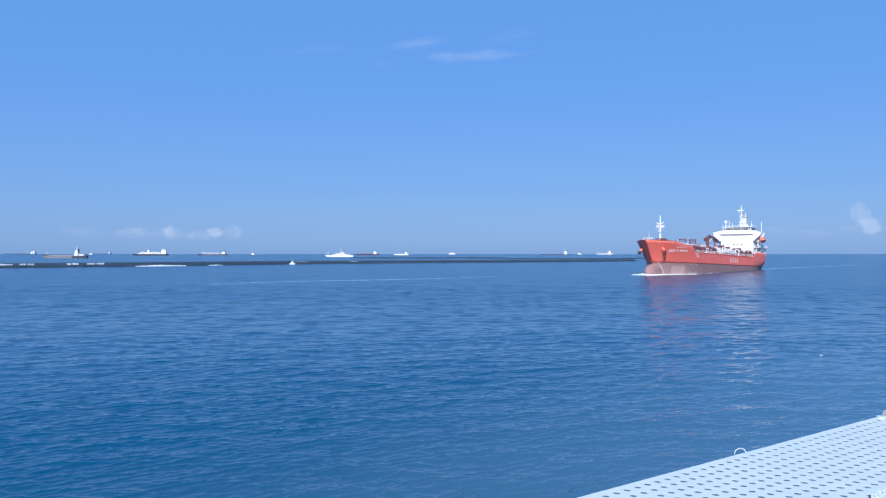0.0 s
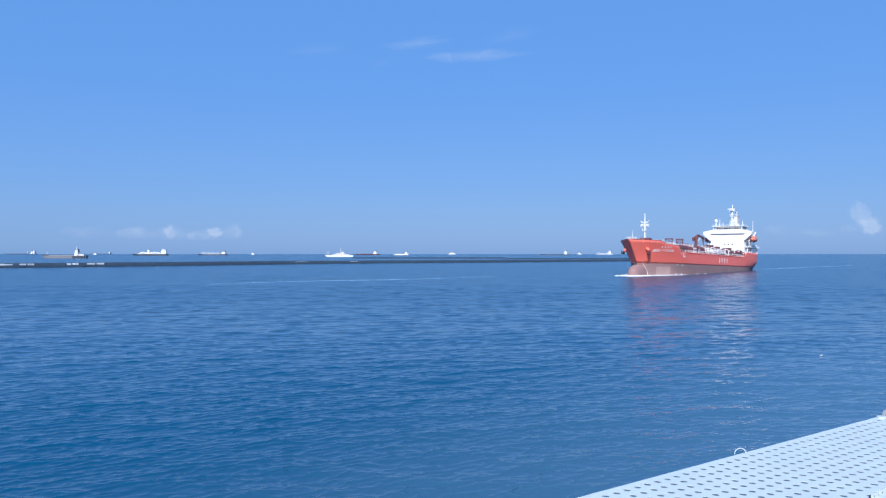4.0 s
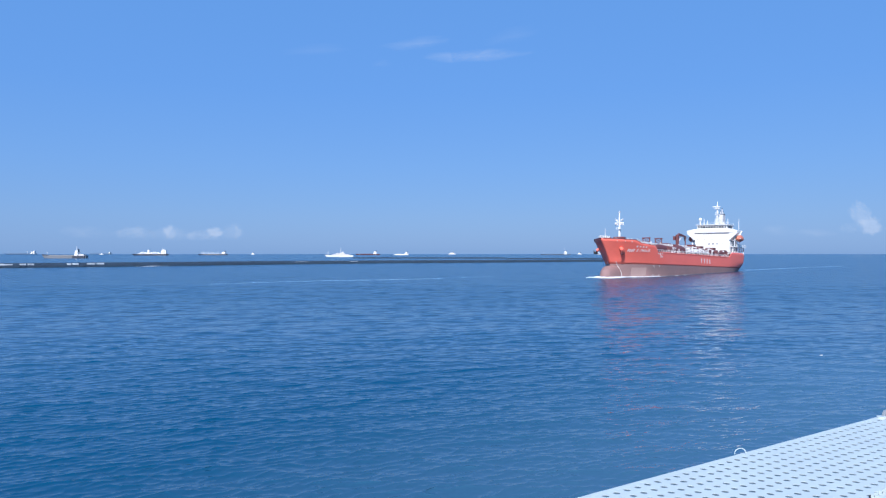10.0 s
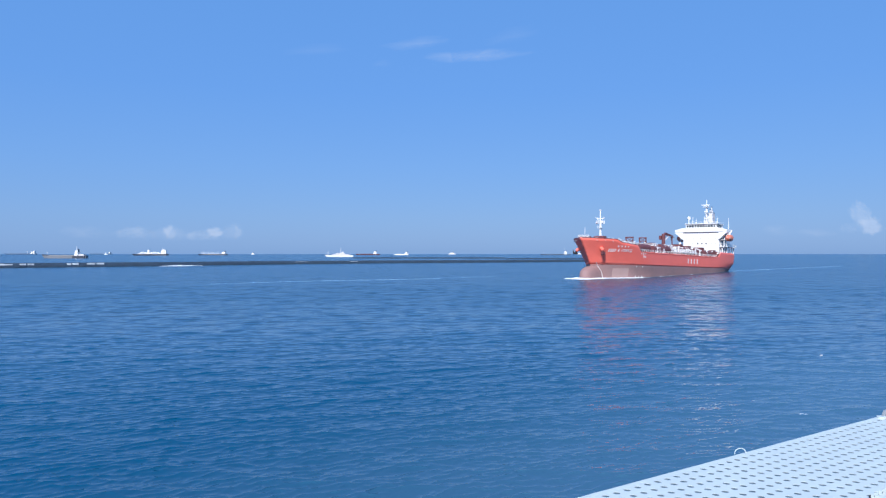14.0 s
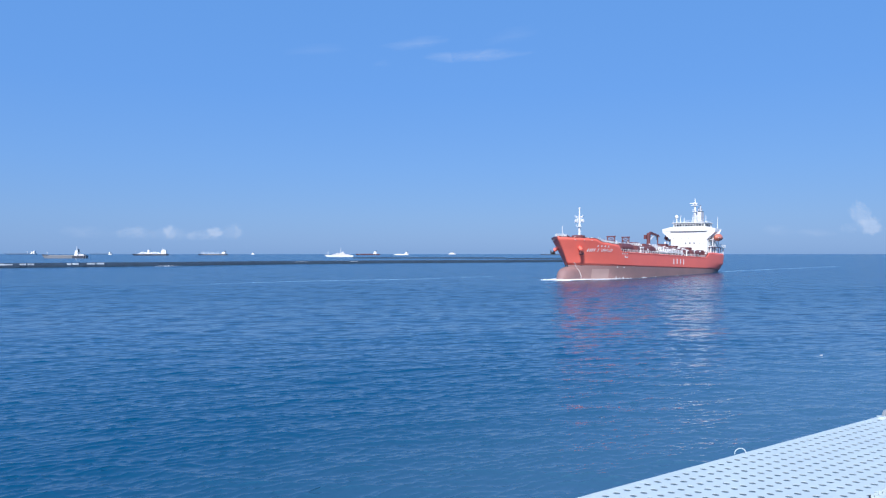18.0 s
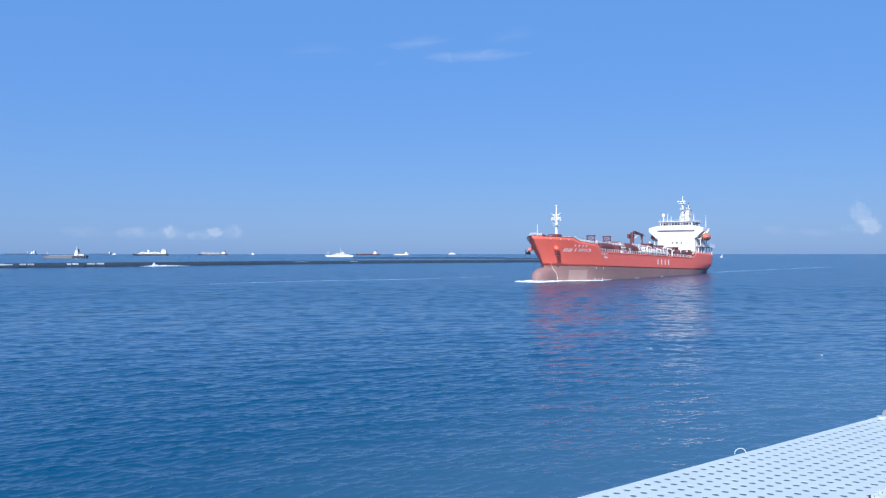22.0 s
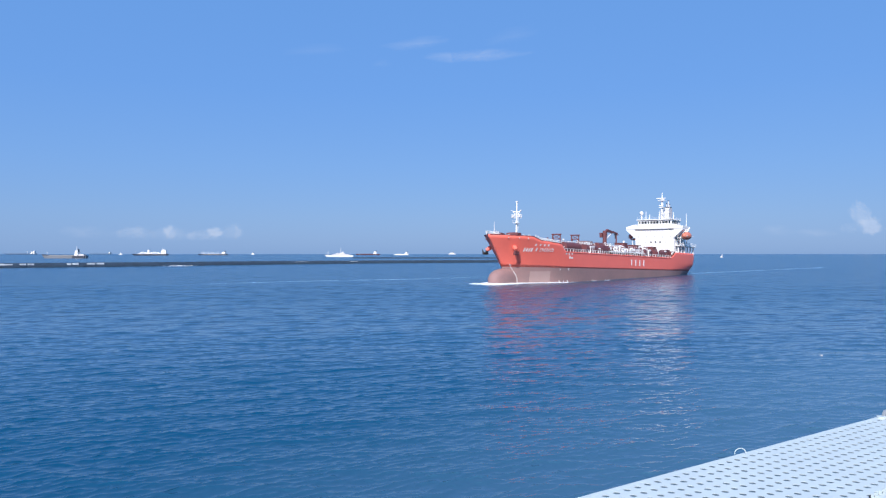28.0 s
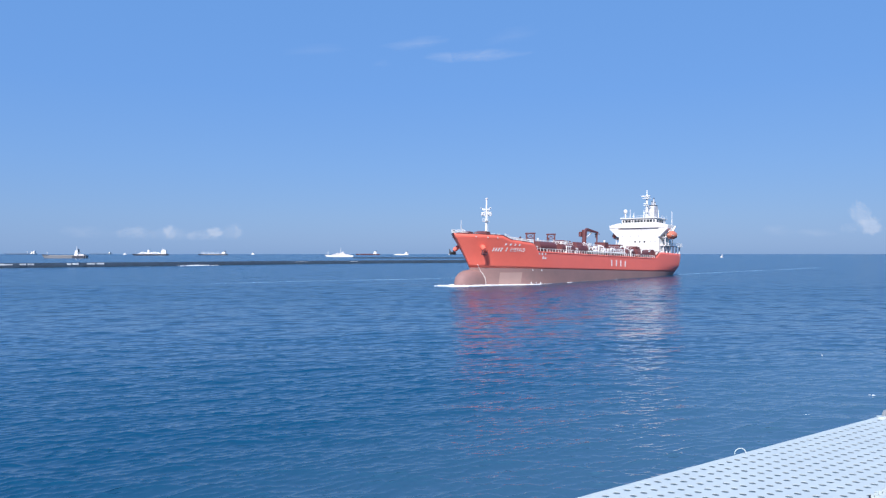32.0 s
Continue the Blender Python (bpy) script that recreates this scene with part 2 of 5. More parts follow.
PAINT, DECK, POOP, FOC = 4.75, 9.2, 11.5, 13.0
HOUSE_X = -105.5


def stem_x(z):
    """The stem's line above the bulb."""
    u = max(0.0, min(1.0, (z - 4.2) / 8.8))
    return -5.2 + 6.9 * u ** 1.15


def stern_x(z):
    return -123.9 + 4.2 * max(0.0, min(1.0, (POOP - z) / 8.5)) ** 1.6 + (8.0 * max(0.0, (2.5 - z) / 9.0))


def half_breadth(x, z):
    up = max(0.0, min(1.0, z / 13.0))
    entry = 29 - 5 * up
    u = max(0.0, min(1.0, (stem_x(z) - x) / entry))
    fore = 1 - (1 - u) ** (2.1 + 0.5 * up)
    w = max(0.0, min(1.0, (x - stern_x(z)) / 34))
    end = 0.42 + 0.40 * max(0.0, min(1.0, (z + 2) / 9.0))
    aft = end + (1 - end) * (1 - (1 - w) ** 2.4)
    return BEAM * fore * min(1.0, aft)


def rail_z(x):
    """Top of the hull's side: forecastle, its bulwark sloping aft, main deck, poop."""
    line = ((4.0, 13.25), (-8.2, 13.0), (-11.0, 12.0), (-19.0, 11.35), (-21.0, 9.35), (-96.5, 9.35), (-100.5, 11.5), (-130.0, 11.5))
    for (xa, za), (xb, zb) in zip(line, line[1:]):
        if x >= xb:
            return za + (zb - za) * (xa - x) / (xa - xb)
    return 11.5


def shell(z_low, z_high, side, n=150, k=9, lift=0.0):
    """One side of the hull between two heights; heights may follow the length."""
    bm = bmesh.new()
    grid = []
    for i in range(n + 1):
        s = i / n
        s = 0.5 * s + 0.5 * (0.5 - 0.5 * math.cos(math.pi * s))
        col = []
        x_mid = 3.0 - s * 126.6
        za, zb = z_low, z_high if z_high is not None else rail_z(x_mid)
        for j in range(k + 1):
            z = za + (zb - za) * j / k
            x0, x1 = stem_x(z), stern_x(z)
            x = x0 + (x1 - x0) * s
            if z_high is None:
                z = za + (rail_z(x) - za) * j / k
            col.append(bm.verts.new((x, side * (half_breadth(x, z) + lift), z)))
        grid.append(col)
    for a, b in zip(grid, grid[1:]):
        for j in range(k):
            bm.faces.new((a[j], b[j], b[j + 1], a[j + 1]))
    return bm


def build_hull(ship):
    for side in (1, -1):
        bm = shell(PAINT, None, side)
        ob = part("side_plating", bm, HULL_RED, ship, "orange-red painted hull side", True)
        sol = ob.modifiers.new("thick", "SOLIDIFY")
        sol.thickness, sol.offset = 0.12, -1
        part("bottom_plating", shell(-6.5, PAINT, side, k=8), HULL_BOTTOM, ship, "dull brown-red bottom paint", True)
    # transom
    bm = bmesh.new()
    zs = [-6.5, -3, 0, 2.4, PAINT, 6.5, 8, 9.5, POOP]
    rows = [[bm.verts.new((stern_x(z), y * half_breadth(stern_x(z), z), z)) for y in (-1, -0.5, 0, 0.5, 1)] for z in zs]
    for a, b in zip(rows, rows[1:]):
        for j in range(4):
            bm.faces.new((a[j], a[j + 1], b[j + 1], b[j]))
    part("transom", bm, HULL_RED, ship, "", True)
    # bulb
    bm = ball(bmesh.new(), (0, 0, 0), 1, 1, 1, 36)
    for v in bm.verts:
        k = (abs(v.co.x) ** 3.2 + abs(v.co.y) ** 2.4 + abs(v.co.z) ** 3.0) ** -0.33
        v.co = Vector((-8.2 + 8.3 * v.co.x * k, 2.7 * v.co.y * k, -0.1 + 4.35 * v.co.z * k))
    part("bulbous_bow", bm, HULL_BOTTOM, ship, "rounded bulb of dull brown-red", True)
    # decks, following the sides
    def deck(name, xa, xb, z, n=30):
        bm = bmesh.new()
        prev = None
        for i in range(n + 1):
            x = xa + (xb - xa) * i / n
            h = max(0.02, half_breadth(x, z) - 0.1)
            cur = [bm.verts.new((x, -h, z)), bm.verts.new((x, 0, z + 0.12)), bm.verts.new((x, h, z))]
            if prev:
                bm.faces.new((prev[0], prev[1], cur[1], cur[0]))
                bm.faces.new((prev[1], prev[2], cur[2], cur[1]))
            prev = cur
        part(name, bm, DECK_RED, ship, "dull red deck")
    deck("forecastle_deck", stem_x(FOC - 0.9) - 0.2, -9.4, FOC - 0.9)
    deck("main_deck", -9.0, -100.0, DECK)
    deck("poop_deck", -98.0, stern_x(POOP - 0.9) + 0.2, POOP - 0.9)
    part("forecastle_bulkhead", bx(-9.6, -9.4, -5.2, 5.2, DECK, FOC - 0.9), WHITE, ship, "white painted bulkhead")
    part("poop_bulkhead", bx(-98.2, -98.0, -10.2, 10.2, DECK, POOP - 0.9), DECK_RED, ship)
    # rubbing strip along the top of both sides
    for side in (1, -1):
        bm = bmesh.new()
        for i in range(40):
            xa, xb = -21 - i * 1.89, -21 - (i + 1) * 1.89
            y = side * (half_breadth((xa + xb) / 2, DECK) + 0.05)
            box(bm, xb, xa, y - 0.07, y + 0.07, DECK - 0.12, DECK + 0.02)
        part("sheer_strake", bm, HULL_RED, ship)
    # a square of paler paint at the shoulder
    for side in (1, -1):
        bm = bmesh.new()
        g = []
        for i in range(13):
            col = []
            for j in range(7):
                z = 0.2 + (PAINT - 0.25) * j / 6.4
                x = -11.6 - 5.8 * i / 12
                col.append(bm.verts.new((x, side * (half_breadth(x, z) + 0.03), z)))
            g.append(col)
        for a, b in zip(g, g[1:]):
            for j in range(6):
                bm.faces.new((a[j], b[j], b[j + 1], a[j + 1]))
        part("repainted_patch", bm, PATCH, ship, "paler repainted square of bottom paint", True)
        # white line of the bulb mark
        bm = bmesh.new()
        pts = []
        for i in range(15):
            z = 0.3 + 5.2 * i / 14
            x = -8.3 + 2.1 * (i / 14) ** 2
            pts.append((x, side * (max(half_breadth(x, z), 2.7 * max(0, 1 - abs((z + 0.1) / 4.35) ** 3.0) ** 0.42) + 0.05), z))
        for p, q in zip(pts, pts[1:]):
            tube(bm, p, q, 0.07, n=5)
        part("bow_mark", bm, WHITE, ship, "thin curved white line")
        # load and draught marks
        for x in (-20.6, -23.7):
            for z, s in ((PAINT - 0.35, 0.24), (1.05, 0.24)):
                y = side * (half_breadth(x, z) + 0.03)
                part("draught_mark", bx(x - s, x + s, y - 0.02, y + 0.02, z - s, z + s), WHITE, ship)
        x, z = -22.2, 1.0
        y = side * (half_breadth(x, z) + 0.03)
        part("draught_mark", bx(x - 0.2, x + 0.2, y - 0.02, y + 0.02, z - 0.15, z + 0.15), WHITE, ship)


def hull_letters(ship, text, x, z, size):
    """Letters that follow the hull's side, each a mesh of its own."""
    for i, ch in enumerate(text):
        if ch == " ":
            continue
        cu = bpy.data.curves.new("letter", "FONT")
        cu.body, cu.size, cu.align_x, cu.extrude, cu.shear = ch, size, "CENTER", 0.02, 0.2
        tmp = bpy.data.objects.new("letter", cu)
        me = bpy.data.meshes.new_from_object(tmp)
        bpy.data.objects.remove(tmp)
        me.materials.append(WHITE)
        px = x - i * 0.62
        y = half_breadth(px, z)
        slope = (half_breadth(px - 0.5, z) - half_breadth(px + 0.5, z))
        flare = half_breadth(px, z + 0.5) - half_breadth(px, z - 0.5)
        ob = new("letter", me)
        ob.parent = ship
        ex = Vector((-1, slope, 0)).normalized()
        up = Vector((0, flare, 1)).normalized()
        out = ex.cross(up).normalized()
        up = out.cross(ex)
        if out.y < 0:
            out = -out
        ob.matrix_basis = Matrix.Translation(Vector((px, y, z)) + out * 0.06) @ Matrix((ex, up, out)).transposed().to_4x4() @ Matrix.Diagonal((0.6, 1, 1, 1))


def hull_bars(ship, name, x, z, count, pitch, w, h):
    for i in range(count):
        px = x - i * pitch
        bm = bmesh.new()
        box(bm, px - w / 2, px + w / 2, -0.03, 0.03, z - h / 2, z + h / 2)
        for v in bm.verts:
            v.co.y += half_breadth(v.co.x, v.co.z) + 0.05
        part(name, bm, WHITE, ship)


def railing(bm, pts, h=1.05, gap=1.6, r=0.035, rails=3, bar=None):
    """Posts and rails along a line of points."""
    for p, q in zip(pts, pts[1:]):
        p, q = Vector(p), Vector(q)
        n = max(1, round((q - p).length / gap))
        for i in range(n + 1):
            a = p.lerp(q, i / n)
            tube(bm, a, a + Vector((0, 0, h)), r, n=5)
        for k in range(rails):
            up = Vector((0, 0, h * (k + 1) / rails))
            tube(bm, p + up, q + up, bar or r, n=5)
    return bm


def build_bow_gear(ship):
    # foremast with cross-trees
    mast = part("foremast", tb((-11.7, 0, DECK), (-11.7, 0, 22.9), 0.34, 0.17, n=14), WHITE, ship, "white foremast with cross-trees", True)
    bm = bx(-11.82, -11.58, -1.35, 1.35, 20.0, 20.22, bevel=0.04)
    for s in (-1, 1):
        tube(bm, (-11.7, s * 0.5, 20.15), (-11.7, s * 1.6, 20.45), 0.07, n=6)
        tube(bm, (-11.7, s * 1.3, 20.1), (-11.7, 0, 19.2), 0.07, n=6)
    part("cross_tree", bm, WHITE, mast)
    for s in (-1, 1):
        part("mast_horn", tb((-11.5, s * 1.45, 20.45), (-11.25, s * 1.48, 20.5), 0.1, 0.15, n=10), CREAM, mast)
        # open square frames that hold a floodlight each
        bm = bmesh.new()
        for z in (18.45, 19.3):
            box(bm, -11.8, -11.6, s * 1.05 - 0.55, s * 1.05 + 0.55, z - 0.09, z + 0.09)
        for y in (-0.5, 0.5):
            box(bm, -11.8, -11.6, s * 1.05 + y - 0.08, s * 1.05 + y + 0.08, 18.5, 19.3)
        part("lamp_frame", bm, WHITE, mast)
        part("floodlight", bx(-11.6, -11.25, s * 1.05 - 0.3, s * 1.05 + 0.3, 18.6, 19.1, bevel=0.05), CREAM, mast)
    part("mast_platform", bx(-12.3, -11.0, -0.75, 0.75, 16.9, 17.02), WHITE, mast)
    part("platform_rail", railing(bmesh.new(), [(-11.0, -0.72, 17.0), (-11.0, 0.72, 17.0)], 0.6, 0.7, 0.05, 1), WHITE, mast)
    part("mast_lamp", bx(-11.9, -11.5, -0.3, 0.3, 22.7, 23.15, bevel=0.08), CREAM, mast)
    part("mast_ladder", tb((-12.2, 0.3, FOC - 0.9), (-12.0, 0.2, 20), 0.06, n=6), WHITE, mast)
    # jackstaff, bow rail and its stay
    part("jackstaff", tb((-1.2, 0, FOC), (-1.2, 0, 16.6), 0.09, 0.05, n=8), WHITE, ship)
    part("jackstaff_stay", tb((-1.2, 0, 14.6), (-5.0, 0, FOC), 0.07, n=6), WHITE, ship)
    for s in (1, -1):
        pts = []
        for i in range(4):
            x = 2.4 - 0.9 * i
            pts.append((x, s * max(0.1, half_breadth(x, rail_z(x)) - 0.15), rail_z(x)))
        part("bow_rail", railing(bmesh.new(), pts, 0.8, 0.7, 0.055), WHITE, ship, "white bow railing")
        pts = [(x, s * (half_breadth(x, rail_z(x)) - 0.15), rail_z(x)) for x in (-9.0, -11.0, -13.5, -16.0, -18.8)]
        part("bulwark_rail", railing(bmesh.new(), pts, 0.7, 0.9, 0.06, 2), WHITE, ship, "low white railing on the sloping bulwark")
    for s in (1, -1):
        bm = bmesh.new()
        pts = [Vector((x, s * half_breadth(x, rail_z(x)), rail_z(x) + 0.03)) for x in (1.3, 0.4, -0.8, -2.4, -4.4, -6.4, -8.2, -9.6, -11.0, -15.0, -19.0)]
        for p, q in zip(pts, pts[1:]):
            tube(bm, p, q, 0.09, n=6)
        part("bulwark_cap", bm, DECK_RED, ship, "dark rounded cap of the bulwark")
    # windlasses and bollards
    for s in (1, -1):
        bm = tb((-6.4, s * 1.2, FOC + 0.3), (-6.4, s * 4.0, FOC + 0.3), 0.75, n=14)
        box(bm, -7.2, -5.6, s * 4.1, s * 4.6, FOC - 0.9, FOC + 0.9)
        box(bm, -7.2, -5.6, s * 0.8, s * 1.2, FOC - 0.9, FOC + 0.9)
        part("windlass", bm, PIPE_RED, ship, "dull red anchor windlass")
        for x in (-3.4, -7.0, -8.3):
            yb = half_breadth(x, FOC - 0.9) - 1.3
            bm = tb((x, s * yb, FOC - 0.9), (x, s * yb, FOC + 0.4), 0.2, n=10)
            tube(bm, (x - 0.8, s * yb, FOC - 0.9), (x - 0.8, s * yb, FOC + 0.4), 0.2, n=10)
            part("bollard", bm, WHITE, ship)
        # hawse bolster and anchor; the port anchor hangs lower on its chain
        x, z = -5.3, 9.9
        y = half_breadth(x, z)
        part("hawse_bolster", tb((x - 0.4, s * (y - 1.2), z + 1.0), (x + 0.7, s * (y + 1.0), z - 0.7), 0.62, 0.55, n=16), HULL_RED, ship, "round anchor housing", True)
        bm = bmesh.new()
        drop = 0.4 if s > 0 else 0.3
        base = Vector((x + 0.75, s * (y + 1.05), z - 0.8))
        foot = base + Vector((-0.5 if s > 0 else 0.3, s * (-0.4 if s > 0 else 0.1), -0.7 - drop))
        tube(bm, base, foot, 0.22, n=8)
        tube(bm, foot + Vector((-1.0, 0, 0.2)), foot + Vector((1.0, 0, 0.2)), 0.34, n=8)
        for k in (-0.9, 0.9):
            tube(bm, foot + Vector((k, 0, 0.1)), foot + Vector((k * 1.15, s * 0.25, 1.3)), 0.34, 0.05, n=8)
        part("anchor", bm, BLACK if s < 0 else PIPE_RED, ship, "dark stockless anchor" if s < 0 else "dull red stockless anchor hanging on its chain")
        # recessed fairlead boxes below the forecastle rail
        for xx in (-2.6, -5.0, -7.2):
            zz = rail_z(xx) - 0.7
            yy = half_breadth(xx, zz) + 0.03
            part("fairlead", bx(xx - 0.3, xx + 0.3, s * yy - 0.05, s * yy + 0.05, zz - 0.14, zz + 0.14, bevel=0.04), WHITE, ship)


def build_cargo_deck(ship):
    # railings along both sides, panel by panel
    for s in (1, -1):
        x = -20.8
        while x > -95:
            pts = [(x, s * (half_breadth(x, DECK) - 0.12), DECK), (x - 4.3, s * (half_breadth(x - 4.3, DECK) - 0.12), DECK)]
            part("deck_rail", railing(bmesh.new(), pts, 0.95, 1.43, 0.075, 1, 0.05), WHITE, ship, "white deck railing")
            x -= 4.4
    # raised trunk with hatches and tank domes
    part("cargo_trunk", bx(-97.0, -17.0, -5.6, 5.6, DECK, DECK + 1.25, bevel=0.1), DECK_RED, ship, "raised dull red trunk deck")
    for i in range(9):
        for s in (1, -1):
            bm = tb((-22 - i * 8.3, s * 4.0, DECK + 1.2), (-22 - i * 8.3, s * 4.0, DECK + 2.2), 0.7, n=14)
            tube(bm, (-22 - i * 8.3, s * 4.0, DECK + 2.2), (-22 - i * 8.3, s * 4.0, DECK + 2.32), 0.85, n=14)
            part("tank_hatch", bm, PIPE_RED, ship)
    for i in range(8):
        x = -24.5 - i * 9.0
        bm = tb((x, 2.2, DECK + 1.2), (x, 2.2, DECK + 3.9), 0.13, n=8)
        tube(bm, (x, 2.2, DECK + 3.9), (x, 2.2, DECK + 4.3), 0.28, n=8)
        part("vent_post", bm, WHITE if i % 3 else PIPE_RED, ship)
    for k, y in enumerate((-1.9, -1.3, -0.7, -0.1, 0.5, 1.1)):
        bm = tb((-19, y, DECK + 1.95), (-96, y, DECK + 1.95), 0.2 - 0.02 * (k % 3), n=8)
        part("cargo_pipe", bm, PIPE_RED, ship)
    for i in range(16):
        x = -20.5 - i * 4.9
        part("pipe_rest", bx(x - 0.12, x + 0.12, -2.3, 1.5, DECK + 1.2, DECK + 1.78), DECK_RED, ship)
    # catwalk with white rails
    part("catwalk", bx(-96.5, -13.0, 3.0, 4.2, DECK + 2.5, DECK + 2.66), PIPE_RED, ship, "dull red raised catwalk with white rails")
    for i in range(10):
        xa = -13.5 - i * 8.3
        for y in (3.05, 4.15)[:2 if i in (0, 3, 6, 9) else 1]:
            part("catwalk_rail", railing(bmesh.new(), [(xa, y, DECK + 2.6), (xa - 8.2, y, DECK + 2.6)], 1.0, 1.65, 0.13 if i < 3 else 0.09 if i < 5 else 0.05, 2), WHITE, ship)
        for y in (3.1, 4.1):
            part("catwalk_leg", tb((xa, y, DECK + 1.2), (xa, y, DECK + 2.5), 0.09, n=6), WHITE, ship)
    # goal-post frames
    for x, w, top in ((-30.0, 2.6, 14.8), (-41.2, 2.5, 15.1)):
        bm = bmesh.new()
        tube(bm, (x, 0.6, top - 1.5), (x, 0.6 + w, top - 0.2), 0.08, n=6)
        tube(bm, (x, 0.6 + w, top - 1.5), (x, 0.6, top - 0.2), 0.08, n=6)
        tube(bm, (x, 0.6, top - 0.3), (x - 2.2, 0.6, DECK + 1.2), 0.1, n=6)
        for y in (0.6, 0.6 + w):
            tube(bm, (x, y, DECK + 1.2), (x, y, top), 0.2, n=8)
        tube(bm, (x, 0.3, top - 0.1), (x, 0.9 + w, top - 0.1), 0.2, n=8)
        tube(bm, (x, 0.6, top - 1.5), (x, 0.6 + w, top - 1.5), 0.12, n=8)
        part("hose_gantry", bm, PIPE_RED, ship, "dark red goal-post frame")
    part("deck_locker", bx(-48.2, -45.2, 0.0, 3.6, DECK + 1.2, DECK + 4.2, bevel=0.08), PIPE_RED, ship, "dark red deck house")
    part("deck_locker", bx(-57.5, -54.5, -1.6, 2.0, DECK + 1.2, DECK + 3.9, bevel=0.08), PIPE_RED, ship, "dark red deck house")
    # manifold amidships: athwart pipes with white flanges and drip tray
    part("drip_tray", bx(-66, -52, 6.4, 9.0, DECK + 0.9, DECK + 1.25), WHITE, ship, "white manifold tray")
    for i in range(7):
        x = -53 - i * 2.0
        pipe = part("manifold_pipe", tb((x, -8.0, DECK + 2.0), (x, 8.0, DECK + 2.0), 0.24, n=10), PIPE_RED, ship)
        part("flange", tb((x, 8.0, DECK + 2.0), (x, 8.2, DECK + 2.0), 0.42, n=12), WHITE, pipe)
        part("flange", tb((x, -8.2, DECK + 2.0), (x, -8.0, DECK + 2.0), 0.42, n=12), WHITE, pipe)
    for i in range(5):
        xa = -50.5 - i * 3.4
        part("manifold_rail", railing(bmesh.new(), [(xa, 6.2, DECK + 1.25), (xa - 3.3, 6.2, DECK + 1.25)], 1.2, 1.1, 0.07, 2), WHITE, ship)
    # dark red tanks and hose drums between trunk and rail
    for xa, xb, y, r in ((-25, -33.5, 7.0, 1.45), (-36.6, -44, 7.2, 1.3), (-45.6, -51.5, 7.0, 1.4), (-67.5, -76, 7.0, 1.35), (-78.5, -85, 6.7, 1.45), (-87, -96, 7.0, 1.35), (-52, -58, 3.4, 1.3), (-78, -90, 1.0, 1.2)):
        z = DECK + r + (0.15 if abs(y) > 5.6 else 1.4)
        tank = part("deck_tank", tb((xa, y, z), (xb, y, z), r, n=18), PIPE_RED, ship, "dull red cylindrical deck tank", True)
        for x in (xa - 0.8, xb + 0.8):
            part("tank_saddle", bx(x - 0.2, x + 0.2, y - r * 0.8, y + r * 0.8, z - r - 0.2, z - r * 0.4), DECK_RED, tank)
    # white lockers, pump houses and pipe bends that stand among the dark gear
    for xa, ln, y, w, h in ((-38.6, 3.0, 6.6, 2.0, 2.3), (-44.2, 1.4, 7.2, 1.2, 1.9), (-60.5, 2.2, 5.0, 1.8, 3.0), (-64.0, 1.5, 6.0, 1.2, 2.4), (-83.5, 2.4, 5.2, 1.6, 2.4), (-90.5, 1.8, 6.4, 1.4, 1.8), (-24.0, 1.2, 6.6, 1.0, 1.7)):
        lock = part("deck_locker", bx(xa - ln, xa, y, y + w, DECK, DECK + h, bevel=0.08), WHITE, ship, "white deck locker")
        for k in range(max(1, int(ln))):
            part("locker_door", bx(xa - 0.9 - k, xa - 0.25 - k, y + w, y + w + 0.03, DECK + 0.3, DECK + h - 0.35), PIPE_RED, lock)
    rng = random.Random(31)
    for i in range(22):
        x = -22.5 - i * 3.3 - rng.random()
        y = rng.uniform(4.6, 8.0)
        h = rng.uniform(1.4, 2.9)
        bm = tb((x, y, DECK), (x, y, DECK + h), 0.13, n=8)
        tube(bm, (x, y, DECK + h), (x + rng.uniform(-1.8, 1.8), y + rng.uniform(-0.6, 1.2), DECK + h + rng.uniform(-0.9, 0.2)), 0.13, n=8)
        ball(bm, (x, y, DECK + h), 0.15, 0.15, 0.15, 8)
        part("pipe_bend", bm, WHITE if i % 2 else PIPE_RED, ship)
    for i in range(12):
        x = -23 - i * 6.2
        bm = tb((x, 5.0, DECK + 2.0 + 0.4 * (i % 3)), (x - 5.4, 5.0 + 0.6 * (i % 2), DECK + 2.0 + 0.4 * (i % 3)), 0.22, n=8)
        box(bm, x - 0.5, x - 0.2, 4.6, 5.4, DECK, DECK + 2.0 + 0.4 * (i % 3))
        box(bm, x - 5.2, x - 4.9, 4.6 + 0.6 * (i % 2), 5.4 + 0.6 * (i % 2), DECK, DECK + 2.0 + 0.4 * (i % 3))
        part("side_pipe", bm, PIPE_RED, ship)
    # hose crane
    crane = part("hose_crane", tb((-64.6, 0, DECK + 1.2), (-64.6, 0, 16.2), 0.8, 0.62, n=18), PIPE_RED, ship, "dark red hose-handling crane", True)
    part("crane_head", bx(-65.5, -64.0, -0.6, 0.6, 15.6, 17.7, bevel=0.3), PIPE_RED, crane)
    part("crane_cab", bx(-64.9, -63.6, -1.5, -0.7, 15.4, 17.0, bevel=0.15), PIPE_RED, crane)
    part("crane_jib", prism(bmesh.new(), [(-65.2, 17.7), (-66.2, 18.3), (-73.6, 17.4), (-73.6, 17.0), (-66.0, 17.3), (-65.2, 16.9)], -0.35, 0.35), PIPE_RED, crane)
    part("jib_ram", tb((-65.0, 0, 14.6), (-69.5, 0, 17.0), 0.22, n=8), CREAM, crane)
